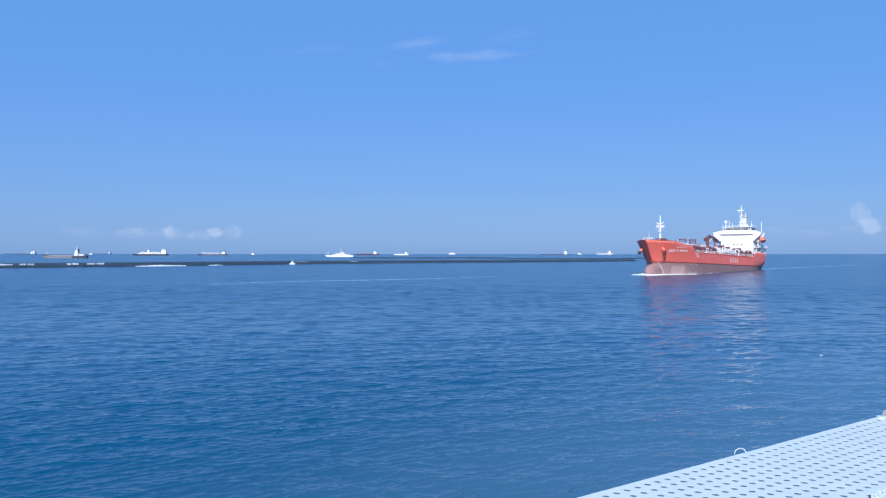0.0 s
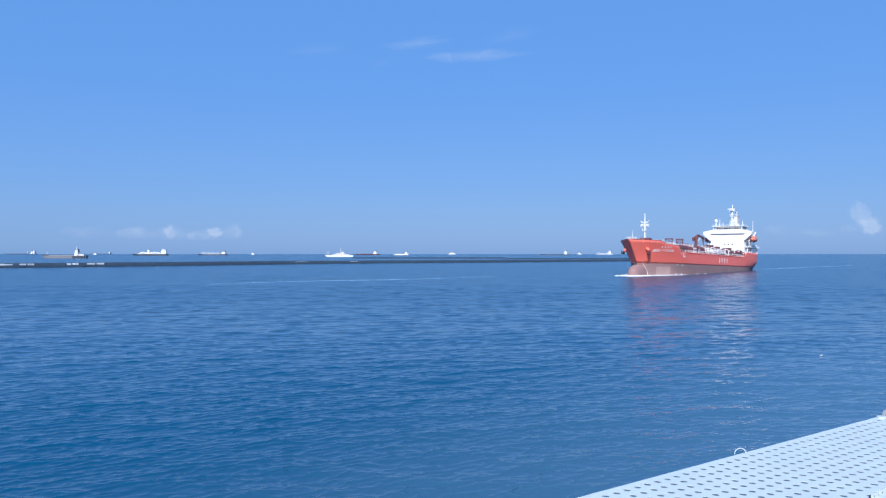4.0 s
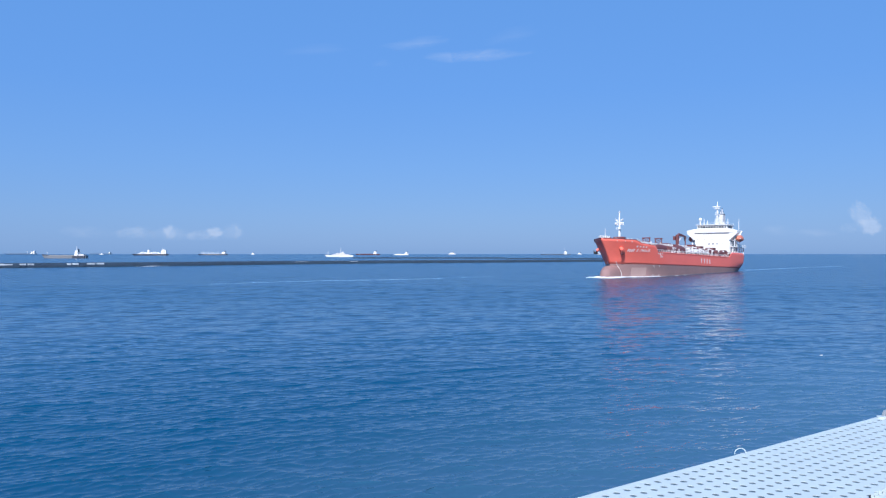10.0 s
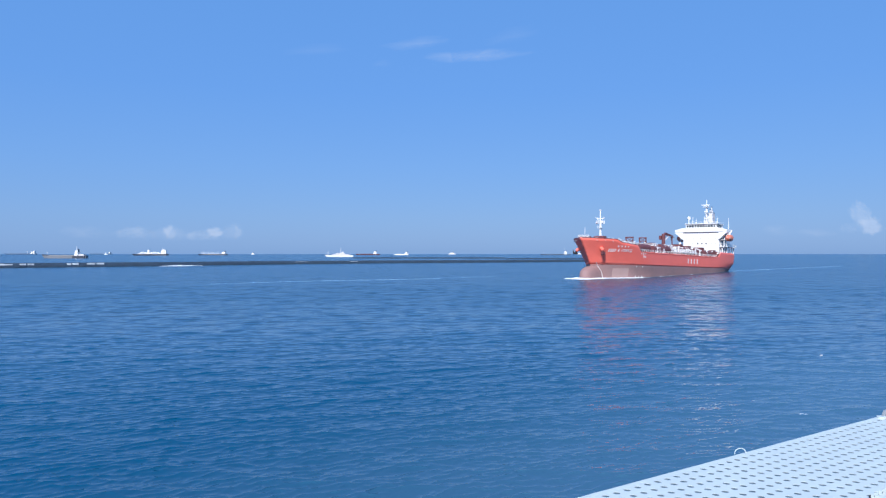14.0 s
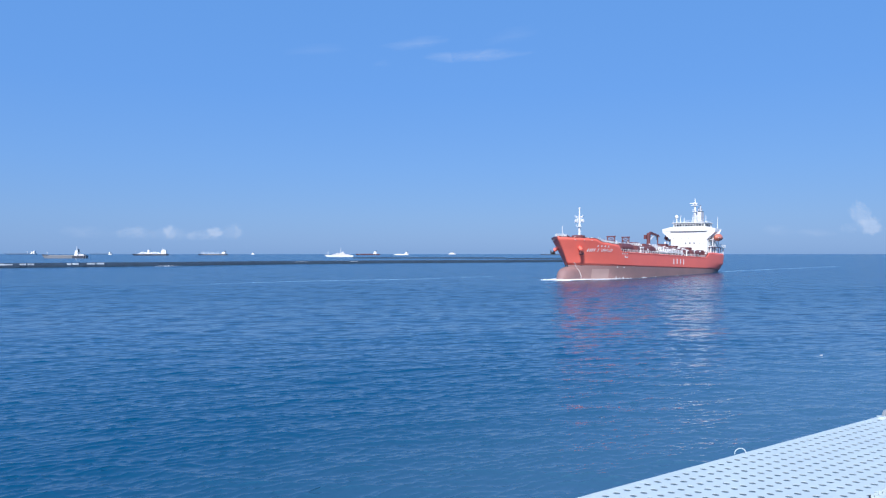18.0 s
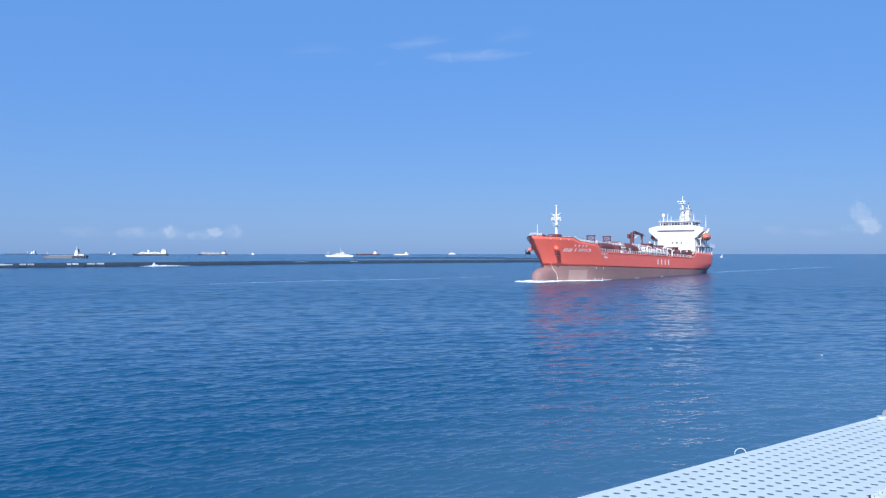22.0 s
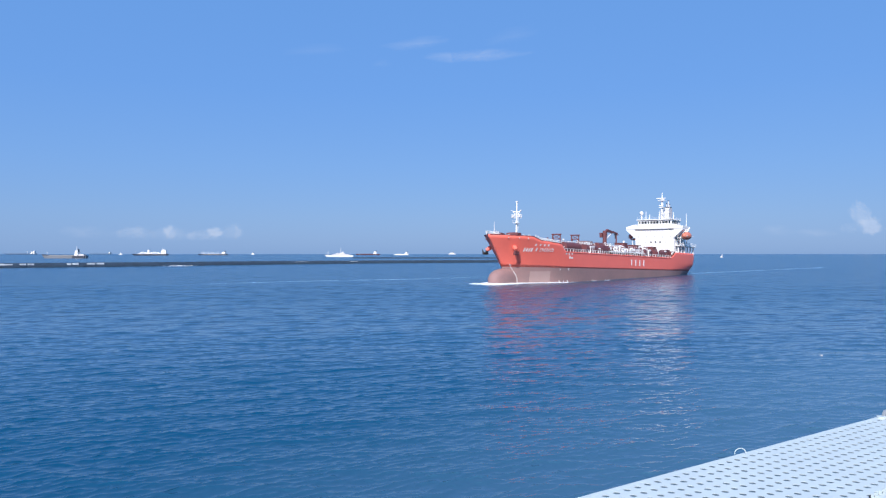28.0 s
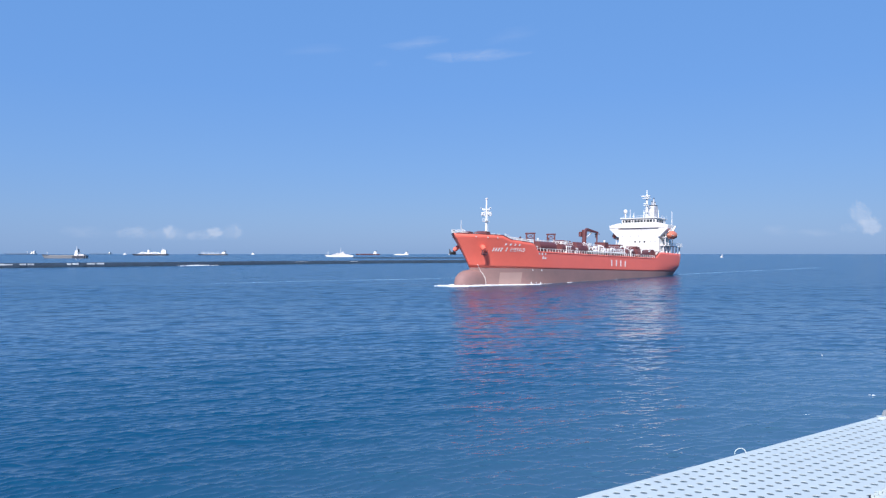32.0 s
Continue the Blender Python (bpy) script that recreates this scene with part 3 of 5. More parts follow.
    part("jib_rest", tb((-73.2, 0, DECK + 1.2), (-73.2, 0, 17.0), 0.24, n=8), PIPE_RED, ship)
    part("crane_hook", tb((-72.4, 0, 16.9), (-72.4, 0, 15.4), 0.18, n=8), BLACK, crane)
    part("crane_boom_rest_rail", bx(-73.7, -72.8, -0.8, 0.8, 16.6, 16.85), PIPE_RED, ship)
    # white gear near the deck edge: accommodation ladder, ventilators, drums
    ladder = part("gangway_ladder", bx(-75, -59, 9.0, 9.5, DECK + 1.0, DECK + 1.4, bevel=0.04), WHITE, ship, "stowed white gangway ladder")
    for i in range(4):
        xa = -59.2 - 3.95 * i
        part("ladder_rail", railing(bmesh.new(), [(xa, 9.1, DECK + 1.4), (xa - 3.7, 9.1, DECK + 1.4)], 0.9, 1.25, 0.08, 2), WHITE, ladder)
    for x, h in ((-58.0, 3.2), (-66.0, 2.6), (-75.8, 3.0)):
        bm = tb((x, 8.6, DECK), (x, 8.6, DECK + h), 0.17, n=8)
        tube(bm, (x, 8.6, DECK + h), (x, 10.2, DECK + h - 0.5), 0.14, n=8)
        tube(bm, (x, 10.2, DECK + h - 0.5), (x, 10.2, DECK + 0.8), 0.07, n=6)
        part("ladder_davit", bm, WHITE, ship, "white gangway davit")
    # dark gear between the cargo trunk and the house
    for xa, xb, ya, yb, h in ((-97.6, -101.0, 2.6, 8.0, 3.0), (-98.2, -104.3, -6.0, 1.6, 3.5), (-101.8, -104.6, 3.4, 8.4, 2.5), (-91.0, -94.6, 2.0, 5.4, 3.9), (-84.0, -87.4, -2.0, 2.6, 4.3), (-69.0, -71.5, 1.4, 5.0, 4.4)):
        gear = part("pump_house", bx(xb, xa, ya, yb, DECK, DECK + h, bevel=0.12), PIPE_RED, ship, "dark red pump house")
        part("coaming", bx(xb - 0.08, xa + 0.08, ya - 0.08, yb + 0.08, DECK + h, DECK + h + 0.14), DECK_RED, gear)
        part("side_door", bx((xa + xb) / 2 - 0.4, (xa + xb) / 2 + 0.4, yb + 0.01, yb + 0.06, DECK + 0.3, DECK + 2.1), DECK_RED, gear)
        part("roof_vent", tb(((xa + xb) / 2, yb - 0.8, DECK + h + 0.1), ((xa + xb) / 2, yb - 0.8, DECK + h + 0.9), 0.3, n=10), WHITE, gear)
    for x, y, h in ((-96.6, 7.6, 2.4), (-100.6, 8.8, 1.9), (-103.8, 9.0, 2.2), (-89.6, 8.2, 2.7), (-81.0, 8.4, 2.2), (-78.4, 6.0, 3.4)):
        bm = tb((x, y, DECK), (x, y, DECK + h), 0.2, n=8)
        tube(bm, (x, y, DECK + h), (x - 0.9, y + 0.2, DECK + h + 0.2), 0.3, n=8)
        part("cowl_vent", bm, WHITE, ship)
    rng = random.Random(8)
    for i in range(26):
        x = -18 - i * 2.95 - rng.random()
        y = 6.4 + 2.2 * rng.random()
        h = 0.8 + 1.3 * rng.random()
        if i % 3 == 0:
            bm = tb((x, y, DECK), (x, y, DECK + h), 0.24, n=10)
            ball(bm, (x, y, DECK + h), 0.45, 0.45, 0.32, 10)
            part("ventilator", bm, WHITE if i % 2 else PIPE_RED, ship)
        elif i % 3 == 1:
            part("deck_box", bx(x - 0.8, x + 0.8, y - 0.5, y + 0.5, DECK, DECK + h, bevel=0.06), WHITE if i % 4 == 1 else PIPE_RED, ship)
        else:
            bm = tb((x, y - 0.9, DECK + 0.8), (x, y + 0.9, DECK + 0.8), 0.55, n=12)
            box(bm, x - 0.6, x + 0.6, y - 1.05, y - 0.9, DECK, DECK + 1.4)
            box(bm, x - 0.6, x + 0.6, y + 0.9, y + 1.05, DECK, DECK + 1.4)
            part("mooring_winch", bm, PIPE_RED, ship)
    for x in (-36.0, -50.0):
        bm = bmesh.new()
        for y in (6.0, 7.4):
            tube(bm, (x, y, DECK), (x - 3.2, y, DECK + 2.6), 0.09, n=6)
            tube(bm, (x, y, DECK + 1.0), (x - 3.2, y, DECK + 3.6), 0.07, n=6)
        for k in range(8):
            box(bm, x - 0.4 * k - 0.2, x - 0.4 * k + 0.15, 6.0, 7.4, DECK + 0.32 * k + 0.05, DECK + 0.32 * k + 0.12)
        part("deck_stair", bm, PIPE_RED, ship, "dark red steel stair")
        part("stair_platform", bx(x - 5.4, x - 3.1, 4.1, 7.5, DECK + 2.55, DECK + 2.65), WHITE, ship)
        part("platform_rail", railing(bmesh.new(), [(x - 3.2, 7.4, DECK + 2.65), (x - 5.3, 7.4, DECK + 2.65), (x - 5.3, 4.2, DECK + 2.65)], 1.0, 0.9, 0.07, 2), WHITE, ship)


def build_house(ship):
    X = HOUSE_X
    levels = [(POOP - 0.9, 13.2), (13.2, 15.6), (15.6, 18.0), (18.0, 20.6)]
    house = part("accommodation_block", bx(X - 11.5, X, -7.75, 7.75, POOP - 0.9, 20.6, bevel=0.15), WHITE, ship, "white accommodation block")
    for z0, z1 in levels[1:]:
        part("deck_edge", bx(X - 11.6, X + 0.06, -7.81, 7.81, z0 - 0.06, z0 + 0.06), WHITE, house)
    # windows of the front, row by row
    for z, ys in ((12.3, (-5.4, -1.8, 1.8, 5.4)), (15.5, (-6.4, -3.6, -1.3, 0.5, 2.3, 4.6, 6.4)), (17.6, (-6.4, -3.2, 0.0, 3.2, 6.4))):
        for y in ys:
            w = part("window", bx(X + 0.01, X + 0.07, y - 0.42, y + 0.42, z - 0.42, z + 0.42, bevel=0.02), WHITE, house)
            dark = z == 15.5 and abs(y) < 2.5
            part("pane", bx(X + 0.06, X + 0.09, y - 0.3, y + 0.3, z - 0.3, z + 0.3), GLASS if dark else FUNNEL, w)
    for z in (12.1, 14.4, 16.8):
        for x in (-2.5, -5.5, -8.5):
            w = part("window", bx(X + x - 0.42, X + x + 0.42, 7.76, 7.82, z - 0.42, z + 0.42), WHITE, house)
            part("pane", bx(X + x - 0.3, X + x + 0.3, 7.81, 7.84, z - 0.3, z + 0.3), GLASS, w)
    # two lines of lettering on the front that cannot be read
    for z, ys, wd in ((19.7, (-3.6, -2.6, -1.6, -0.2, 0.9, 2.0, 3.1), 0.7), (18.8, (-1.8, -0.7, 0.4, 1.5), 0.7)):
        for y in ys:
            part("lettering_bar", bx(X + 0.01, X + 0.05, y - wd / 2, y + wd / 2, z - 0.2, z + 0.2), CREAM, house)
    # bridge deck with its wings
    part("bridge_wing_deck", bx(X - 4.6, X + 0.75, -11.2, 11.2, 20.6, 20.9), WHITE, house)
    for s in (1, -1):
        part("wing_bracket", prism(bmesh.new(), [(s * 7.7, 17.3), (s * 8.0, 17.3), (s * 11.2, 20.2), (s * 11.2, 20.62), (s * 7.7, 20.62)], X - 2.6, X + 0.6, "x"), WHITE, house)
        part("wing_bulwark", bx(X - 4.6, X + 0.75, s * 11.1, s * 11.25, 20.9, 21.6), WHITE, house)
        part("wing_front", prism(bmesh.new(), [(s * 6.6, 20.9), (s * 11.1, 20.9), (s * 11.1, 21.55), (s * 8.2, 22.3), (s * 6.6, 22.45)], X + 0.62, X + 0.74, "x"), WHITE, house)
    part("bridge_front_ledge", bx(X + 0.62, X + 0.74, -6.6, 6.6, 20.9, 21.8), WHITE, house)
    wheel = part("wheelhouse", bx(X - 8.5, X + 0.1, -6.7, 6.7, 20.9, 24.0, bevel=0.12), WHITE, house, "white wheelhouse with a band of dark windows")
    part("wheelhouse_roof", bx(X - 8.8, X + 0.6, -7.1, 7.1, 24.0, 24.3, bevel=0.06), WHITE, wheel)
    for i in range(11):
        y = -5.9 + i * 1.18
        half = 0.3 if i in (0, 3, 7, 10) else 0.46
        part("bridge_window", bx(X + 0.11, X + 0.16, y - half, y + half, 22.65, 23.55), GLASS, wheel)
    for s in (1, -1):
        for i in range(4):
            x = X - 1.0 - i * 1.5
            part("bridge_window", bx(x - 0.5, x + 0.5, s * 6.76 - 0.03, s * 6.76 + 0.03, 22.6, 23.6), GLASS, wheel)
    part("roof_rail", railing(bmesh.new(), [(X + 0.3, -6.8, 24.3), (X + 0.3, 6.8, 24.3), (X - 8.5, 6.8, 24.3)], 0.8, 2.2, 0.022, 2), WHITE, wheel)
    # after house and boat deck on posts
    part("after_house", bx(X - 14.2, X - 11.4, -6.0, 6.0, POOP - 0.9, 18.0, bevel=0.1), WHITE, house)
    part("boat_deck", bx(-123.2, X - 1.0, -9.6, 9.6, 14.05, 14.3), WHITE, house, "white boat deck on posts")
    for s in (1, -1):
        for x in (-107.5, -110.5, -113.5, -116.5, -119.6, -122.6):
            part("deck_post", bx(x - 0.22, x + 0.22, s * 8.6 - 0.2, s * 8.6 + 0.2, POOP - 0.9, 14.1), WHITE, house)
        part("boat_deck_rail", railing(bmesh.new(), [(-107.0, s * 9.5, 14.3), (-123.0, s * 9.5, 14.3)], 1.05, 1.3, 0.06, 3), WHITE, house)
        part("upper_side_deck", bx(X - 9.0, X - 1.0, min(s * 7.7, s * 9.8), max(s * 7.7, s * 9.8), 17.0, 17.2), WHITE, house)
        for x in (-107.0, -110.0, -113.5):
            part("deck_post", bx(x - 0.14, x + 0.14, s * 9.5 - 0.14, s * 9.5 + 0.14, 14.3, 17.0), WHITE, house)
        # enclosed lifeboat in its davits
        boat = part("lifeboat", ball(bmesh.new(), (-110.4, s * 10.6, 18.0), 3.6, 1.45, 1.5, 20), ORANGE, ship, "enclosed orange lifeboat in white davits", True)
        part("boat_canopy", bx(-111.8, -109.4, s * 10.6 - 0.75, s * 10.6 + 0.75, 18.6, 19.45, bevel=0.25), ORANGE, boat)
        part("boat_stripe", bx(-113.2, -107.6, s * 10.6 - 1.32, s * 10.6 + 1.32, 17.75, 17.9, bevel=0.05), WHITE, boat)
        for x in (-107.6, -113.2):
            bm = prism(bmesh.new(), [(s * 9.0, 17.1), (s * 9.5, 17.1), (s * 10.2, 19.8), (s * 11.0, 21.4), (s * 10.6, 21.6), (s * 9.6, 20.2)], x - 0.18, x + 0.18, "x")
            part("davit", bm, WHITE, ship, "white lifeboat davit")
    part("poop_rail", railing(bmesh.new(), [(-122.9, y, POOP - 0.9) for y in (-8, -4, 0, 4, 8)], 1.0, 1.3, 0.06, 3), WHITE, ship)
    # radar mast
    mast = part("radar_mast", tb((-112.5, 0, 24.3), (-112.5, 0, 33.4), 0.6, 0.34, n=14), WHITE, ship, "white radar mast", True)
    part("mast_top_pole", tb((-112.5, 0, 33.2), (-112.5, 0, 35.3), 0.2, 0.12, n=8), WHITE, mast)
    for z, w in ((32.2, 1.4), (29.6, 0.85), (27.0, 0.8)):
        part("mast_platform", bx(-113.2, -111.4, -w, w, z - 0.3, z - 0.1, bevel=0.05), WHITE, mast)
    for s in (1, -1):
        part("yard", tb((-112.5, 0, 32.0), (-112.5, s * 1.1, 32.9), 0.2, 0.14, n=8), WHITE, mast)
        part("mast_lamp", bx(-112.7, -112.3, s * 1.1 - 0.2, s * 1.1 + 0.2, 32.8, 33.2, bevel=0.08), CREAM, mast)
    part("radar_scanner", bx(-111.8, -111.4, -1.9, 1.1, 32.7, 33.05, bevel=0.08), WHITE, mast)
    part("radar_scanner", bx(-111.8, -111.4, -0.8, 0.8, 29.9, 30.2, bevel=0.08), WHITE, mast)
    for k in range(5):
        part("mast_rung", bx(-111.9, -111.7, -0.55, 0.55, 25.2 + k * 0.75, 25.3 + k * 0.75), CREAM, mast)
    for s in (1, -1):
        part("mast_stay", tb((-112.5, 0, 30.5), (-115.0, s * 2.6, 24.3), 0.07, n=6), WHITE, mast)
    # funnel with its uptakes
    fun = part("funnel", prism(bmesh.new(), [(-116.6, 14.3), (-116.6, 29.0), (-117.1, 29.8), (-119.4, 29.8), (-119.9, 29.0), (-120.4, 14.3)], -1.15, 1.15), FUNNEL, ship, "pale grey funnel with dark uptakes")
    part("funnel_band", bx(-120.0, -116.5, -1.22, 1.22, 27.4, 28.2), CREAM, fun)
    part("funnel_cap", bx(-119.6, -116.9, -1.2, 1.2, 29.7, 29.95), BLACK, fun)
    for x, y, h in ((-117.6, 0.5, 32.2), (-118.4, -0.5, 31.2), (-119.1, 0.4, 30.8)):
        part("uptake", tb((x, y, 29.7), (x, y, h), 0.24, n=12), FUNNEL, fun)
        part("uptake_tip", tb((x, y, h), (x, y, h + 0.5), 0.27, n=12), HAZE_BLUE, fun)
    # aerials and domes on the bridge top
    d = part("satellite_dome", ball(bmesh.new(), (X - 0.8, -5.6, 26.8), 0.75, 0.75, 0.85, 16), WHITE, ship, "white satellite dome on a post", True)
    part("dome_post", tb((X - 0.8, -5.6, 24.3), (X - 0.8, -5.6, 26.2), 0.22, n=8), WHITE, d)
    for x, y, z0, z1 in ((-107.0, -2.6, 24.3, 26.4), (-108.5, 0.6, 24.3, 27.6), (-108.0, 3.2, 24.3, 25.9), (-111.0, 5.2, 24.3, 27.4), (-113.6, 9.2, 20.4, 26.9), (-107.5, -4.3, 24.3, 27.6)):
        part("aerial", tb((x, y, z0), (x, y, z1), 0.16, 0.07, n=8), WHITE, ship)
    part("search_light", ball(bmesh.new(), (X - 0.4, 4.8, 24.9), 0.4, 0.4, 0.4, 10), WHITE, ship)
    part("aerial_bracket", tb((-113.6, 9.2, 20.4), (-113.6, 7.6, 20.2), 0.14, n=6), WHITE, ship)
    part("side_locker", bx(-115.6, -112.4, 7.8, 9.4, 17.2, 20.2, bevel=0.1), WHITE, house)


def build_wake():
    """White water that runs along with the hull: broken clumps lying on the sea."""
    rng = random.Random(3)
    def clumps(spots, label, mat=FOAM):
        bm = bmesh.new()
        for x, y, r, h in spots:
            g = bmesh.ops.create_icosphere(bm, subdivisions=1, radius=1, matrix=Matrix.Translation((x, y, 0)) @ Matrix.Rotation(rng.random() * 6, 4, "Z") @ Matrix.Diagonal((r, r * 0.6, h, 1)))
            for v in g["verts"]:
                v.co += Vector((rng.uniform(-1, 1) * r, rng.uniform(-1, 1) * r * 0.5, rng.uniform(-1, 1) * h)) * 0.25
        ob = new("ship_wake", finish(bm, "ship_wake", mat, True))
        return tagged(ob, label, "foam", kind="stuff")
    spots = []
    for s in (1, -1):
        for i in range(620):
            t = rng.random()
            x = 2.4 - 24 * t ** 1.2
            y = half_breadth(x, 0.4) + 0.2 + 2.4 * t * rng.random()
            if x > -9:
                y = max(y, 2.7 * max(0, 1 - abs((x + 8.2) / 8.3) ** 3.2) ** 0.4 + 0.1 + rng.random() * 1.5)
            spots.append((x, s * y, rng.uniform(0.2, 0.7), rng.uniform(0.08, 0.30) * (1.2 - 0.8 * t)))
        for i in range(150):
            x = -20 - 55 * rng.random() ** 1.4
            if noise.noise(Vector((x * 0.25, 8, 0))) > -0.05 + 0.3 * (-20 - x) / 55:
                spots.append((x, s * (half_breadth(x, 0.4) + 0.15 + 0.5 * rng.random()), rng.uniform(0.2, 0.5), rng.uniform(0.03, 0.07)))
    for i in range(90):
        spots.append((0.6 + 3.0 * rng.random(), rng.uniform(-4.5, 4.5), rng.uniform(0.25, 0.7), rng.uniform(0.08, 0.30)))
    bow = clumps(spots, "white foam of the bow wave along the red hull")
    # the long thin line of the spreading stern wave
    spots = []
    for i in range(420):
        t = rng.random() ** 1.15
        x = -126 - 170 * t
        spots.append((x, 6 + 15 * t + rng.uniform(-1, 1) * (0.4 + 0.9 * t), rng.uniform(0.15, 0.55), rng.uniform(0.07, 0.12) * (1 - 0.4 * t)))
    return bow, clumps(spots, "thin white line of the spreading stern wave", FOAM_SHEEN)


wakes = build_wake()


def build_tanker():
    ship = thing("tanker", label="orange-red product tanker with white house under way at sea", category="ship")
    ship.scale = (1.016, 1.0, 1.0)
    build_hull(ship)
    hull_letters(ship, "EMERALD", -12.0, 9.05, 1.45)
    hull_bars(ship, "name_bar", -7.7, 9.4, 4, 0.62, 0.26, 0.95)
    hull_bars(ship, "name_bar", -10.8, 9.5, 1, 1.0, 0.26, 0.95)
    hull_bars(ship, "name_bar", -10.0, 10.75, 4, 1.3, 0.36, 0.5)
    hull_bars(ship, "company_bar", -62.9, 7.0, 4, 3.15, 0.6, 1.9)
    for x, z, w, h in ((-21.6, 8.75, 0.5, 0.45), (-22.9, 8.7, 0.35, 0.7), (-24.3, 8.75, 0.5, 0.45), (-23.4, 7.75, 0.4, 0.8), (-24.4, 7.6, 0.8, 0.4)):
        hull_bars(ship, "boarding_mark", x, z, 1, 1.0, w, h)
    build_bow_gear(ship)
    build_cargo_deck(ship)
    build_house(ship)
    return ship


tanker = build_tanker()


# ---- breakwater ----
WALL_LINE = [(-420, 286), (-330, 338), (-240, 388), (-170, 448), (-117, 512), (-40, 566), (56, 612), (130, 658), (196, 706)]


def wall_point(s):
    """The seaward foot of the breakwater, s metres along it, and its direction."""
    for (xa, ya), (xb, yb) in zip(WALL_LINE, WALL_LINE[1:]):
        d = math.hypot(xb - xa, yb - ya)
        if s <= d:
            return Vector((xa + (xb - xa) * s / d, ya + (yb - ya) * s / d, 0)), Vector(((xb - xa) / d, (yb - ya) / d, 0))
        s -= d
    return Vector((xb, yb, 0)), Vector(((xb - xa) / d, (yb - ya) / d, 0))


WALL_LENGTH = sum(math.dist(a, b) for a, b in zip(WALL_LINE, WALL_LINE[1:]))


def low(u):
    """The mound loses height towards its seaward end."""
    return 1.05 - 0.35 * u


def build_breakwater():
    base = thing("breakwater", label="long low rubble breakwater of dark stone with a concrete crown", category="breakwater", kind="structure")
    rng = random.Random(5)
    # core mound
    bm = bmesh.new()
    prev = None
    n = 120
    for i in range(n + 1):
        p, d = wall_point(WALL_LENGTH * i / n)
        back = Vector((-d.y, d.x, 0))
        end = min(1.0, (n - i) / 3)
        cur = [bm.verts.new(p + back * k + Vector((0, 0, z * (0.3 + 0.7 * end)))) for k, z in ((-1.0, -2), (2.0, 1.3 * low(i / n)), (5.5, (2.3 + 0.3 * math.sin(i * 1.7)) * low(i / n)), (9, 2.7 * low(i / n)), (15, -2))]
        if prev:
            for j in range(4):
                bm.faces.new((prev[j], cur[j], cur[j + 1], prev[j + 1]))
        prev = cur
    part("rubble_core", bm, ROCK, base)
    # armour blocks: a few shared shapes
    shapes = []
    for k in range(6):
        b = bmesh.new()
        bmesh.ops.create_icosphere(b, subdivisions=2, radius=1)
        for v in b.verts:
            v.co *= 0.75 + 0.45 * noise.noise(v.co * 1.3 + Vector((k * 7, 0, 0))) + 0.25 * rng.random()
        shapes.append(finish(b, "armour_stone", ROCK))
    for i in range(300):
        s = 130 + (WALL_LENGTH - 150) * i / 300 + rng.uniform(-1, 1)
        p, d = wall_point(s)
        back = Vector((-d.y, d.x, 0))
        k = rng.random()
        ob = new("armour_stone", shapes[i % 6])
        ob.parent = base
        r = rng.uniform(0.5, 0.9) * low(s / WALL_LENGTH)
        q = p + back * (0.6 + 5.0 * k)
        ob.matrix_basis = Matrix.Translation((q.x, q.y, 0.1 + 2.0 * k * low(s / WALL_LENGTH))) @ Euler([rng.random() * 6 for _ in range(3)]).to_matrix().to_4x4() @ Matrix.Diagonal((r * 1.2, r, r * 0.8, 1))
    bm = bmesh.new()
    for i in range(2600):
        s = WALL_LENGTH * rng.random()
        p, d = wall_point(s)
        back = Vector((-d.y, d.x, 0))
        k = rng.random()
        q = p + back * (0.2 + 6.5 * k)
        r = rng.uniform(0.3, 0.7)
        bmesh.ops.create_cube(bm, size=1, matrix=Matrix.Translation((q.x, q.y, 0.1 + 2.2 * min(1, k * 1.1) * low(s / WALL_LENGTH))) @ Euler([rng.random() * 6 for _ in range(3)]).to_matrix().to_4x4() @ Matrix.Diagonal((r * 1.5, r, r, 1)))
    part("small_armour", bm, ROCK, base)["kind"] = "stuff"
    # concrete crown sections that show pale
    def crown(sa, sb, z, h, depth=3.0, off=3.2):
        pa, d = wall_point(sa)
        pb, _ = wall_point(sb)
        back = Vector((-d.y, d.x, 0))
        bm = bmesh.new()
        c = [pa + back * off, pb + back * off, pb + back * (off + depth), pa + back * (off + depth)]
        prism(bm, [(v.x, v.y) for v in c], z, z + h, "z")
        bmesh.ops.bevel(bm, geom=bm.edges[:], offset=0.12, segments=1, affect="EDGES")
        part("crown_block", bm, PALE_BLOCK, base, "pale concrete crown block")
    for a, b in ((-60, -40), (-36, -14), (-10, 6), (9, 22), (36, 48), (50, 62), (120, 129), (131, 141), (158, 171), (174, 187)):
        sa, sb = (min(range(0, int(WALL_LENGTH)), key=lambda s: abs(wall_point(s)[0].x / wall_point(s)[0].y - (k - 784) / 1250)) for k in (a, b))
        crown(sa, sb, 1.25, 0.75 + 0.35 * rng.random(), 2.5, 2.6)
    for s, ln in ((395, 9), (440, 6)):
        crown(s, s + ln, 0.9, 0.8)
    return base


breakwater = build_breakwater()


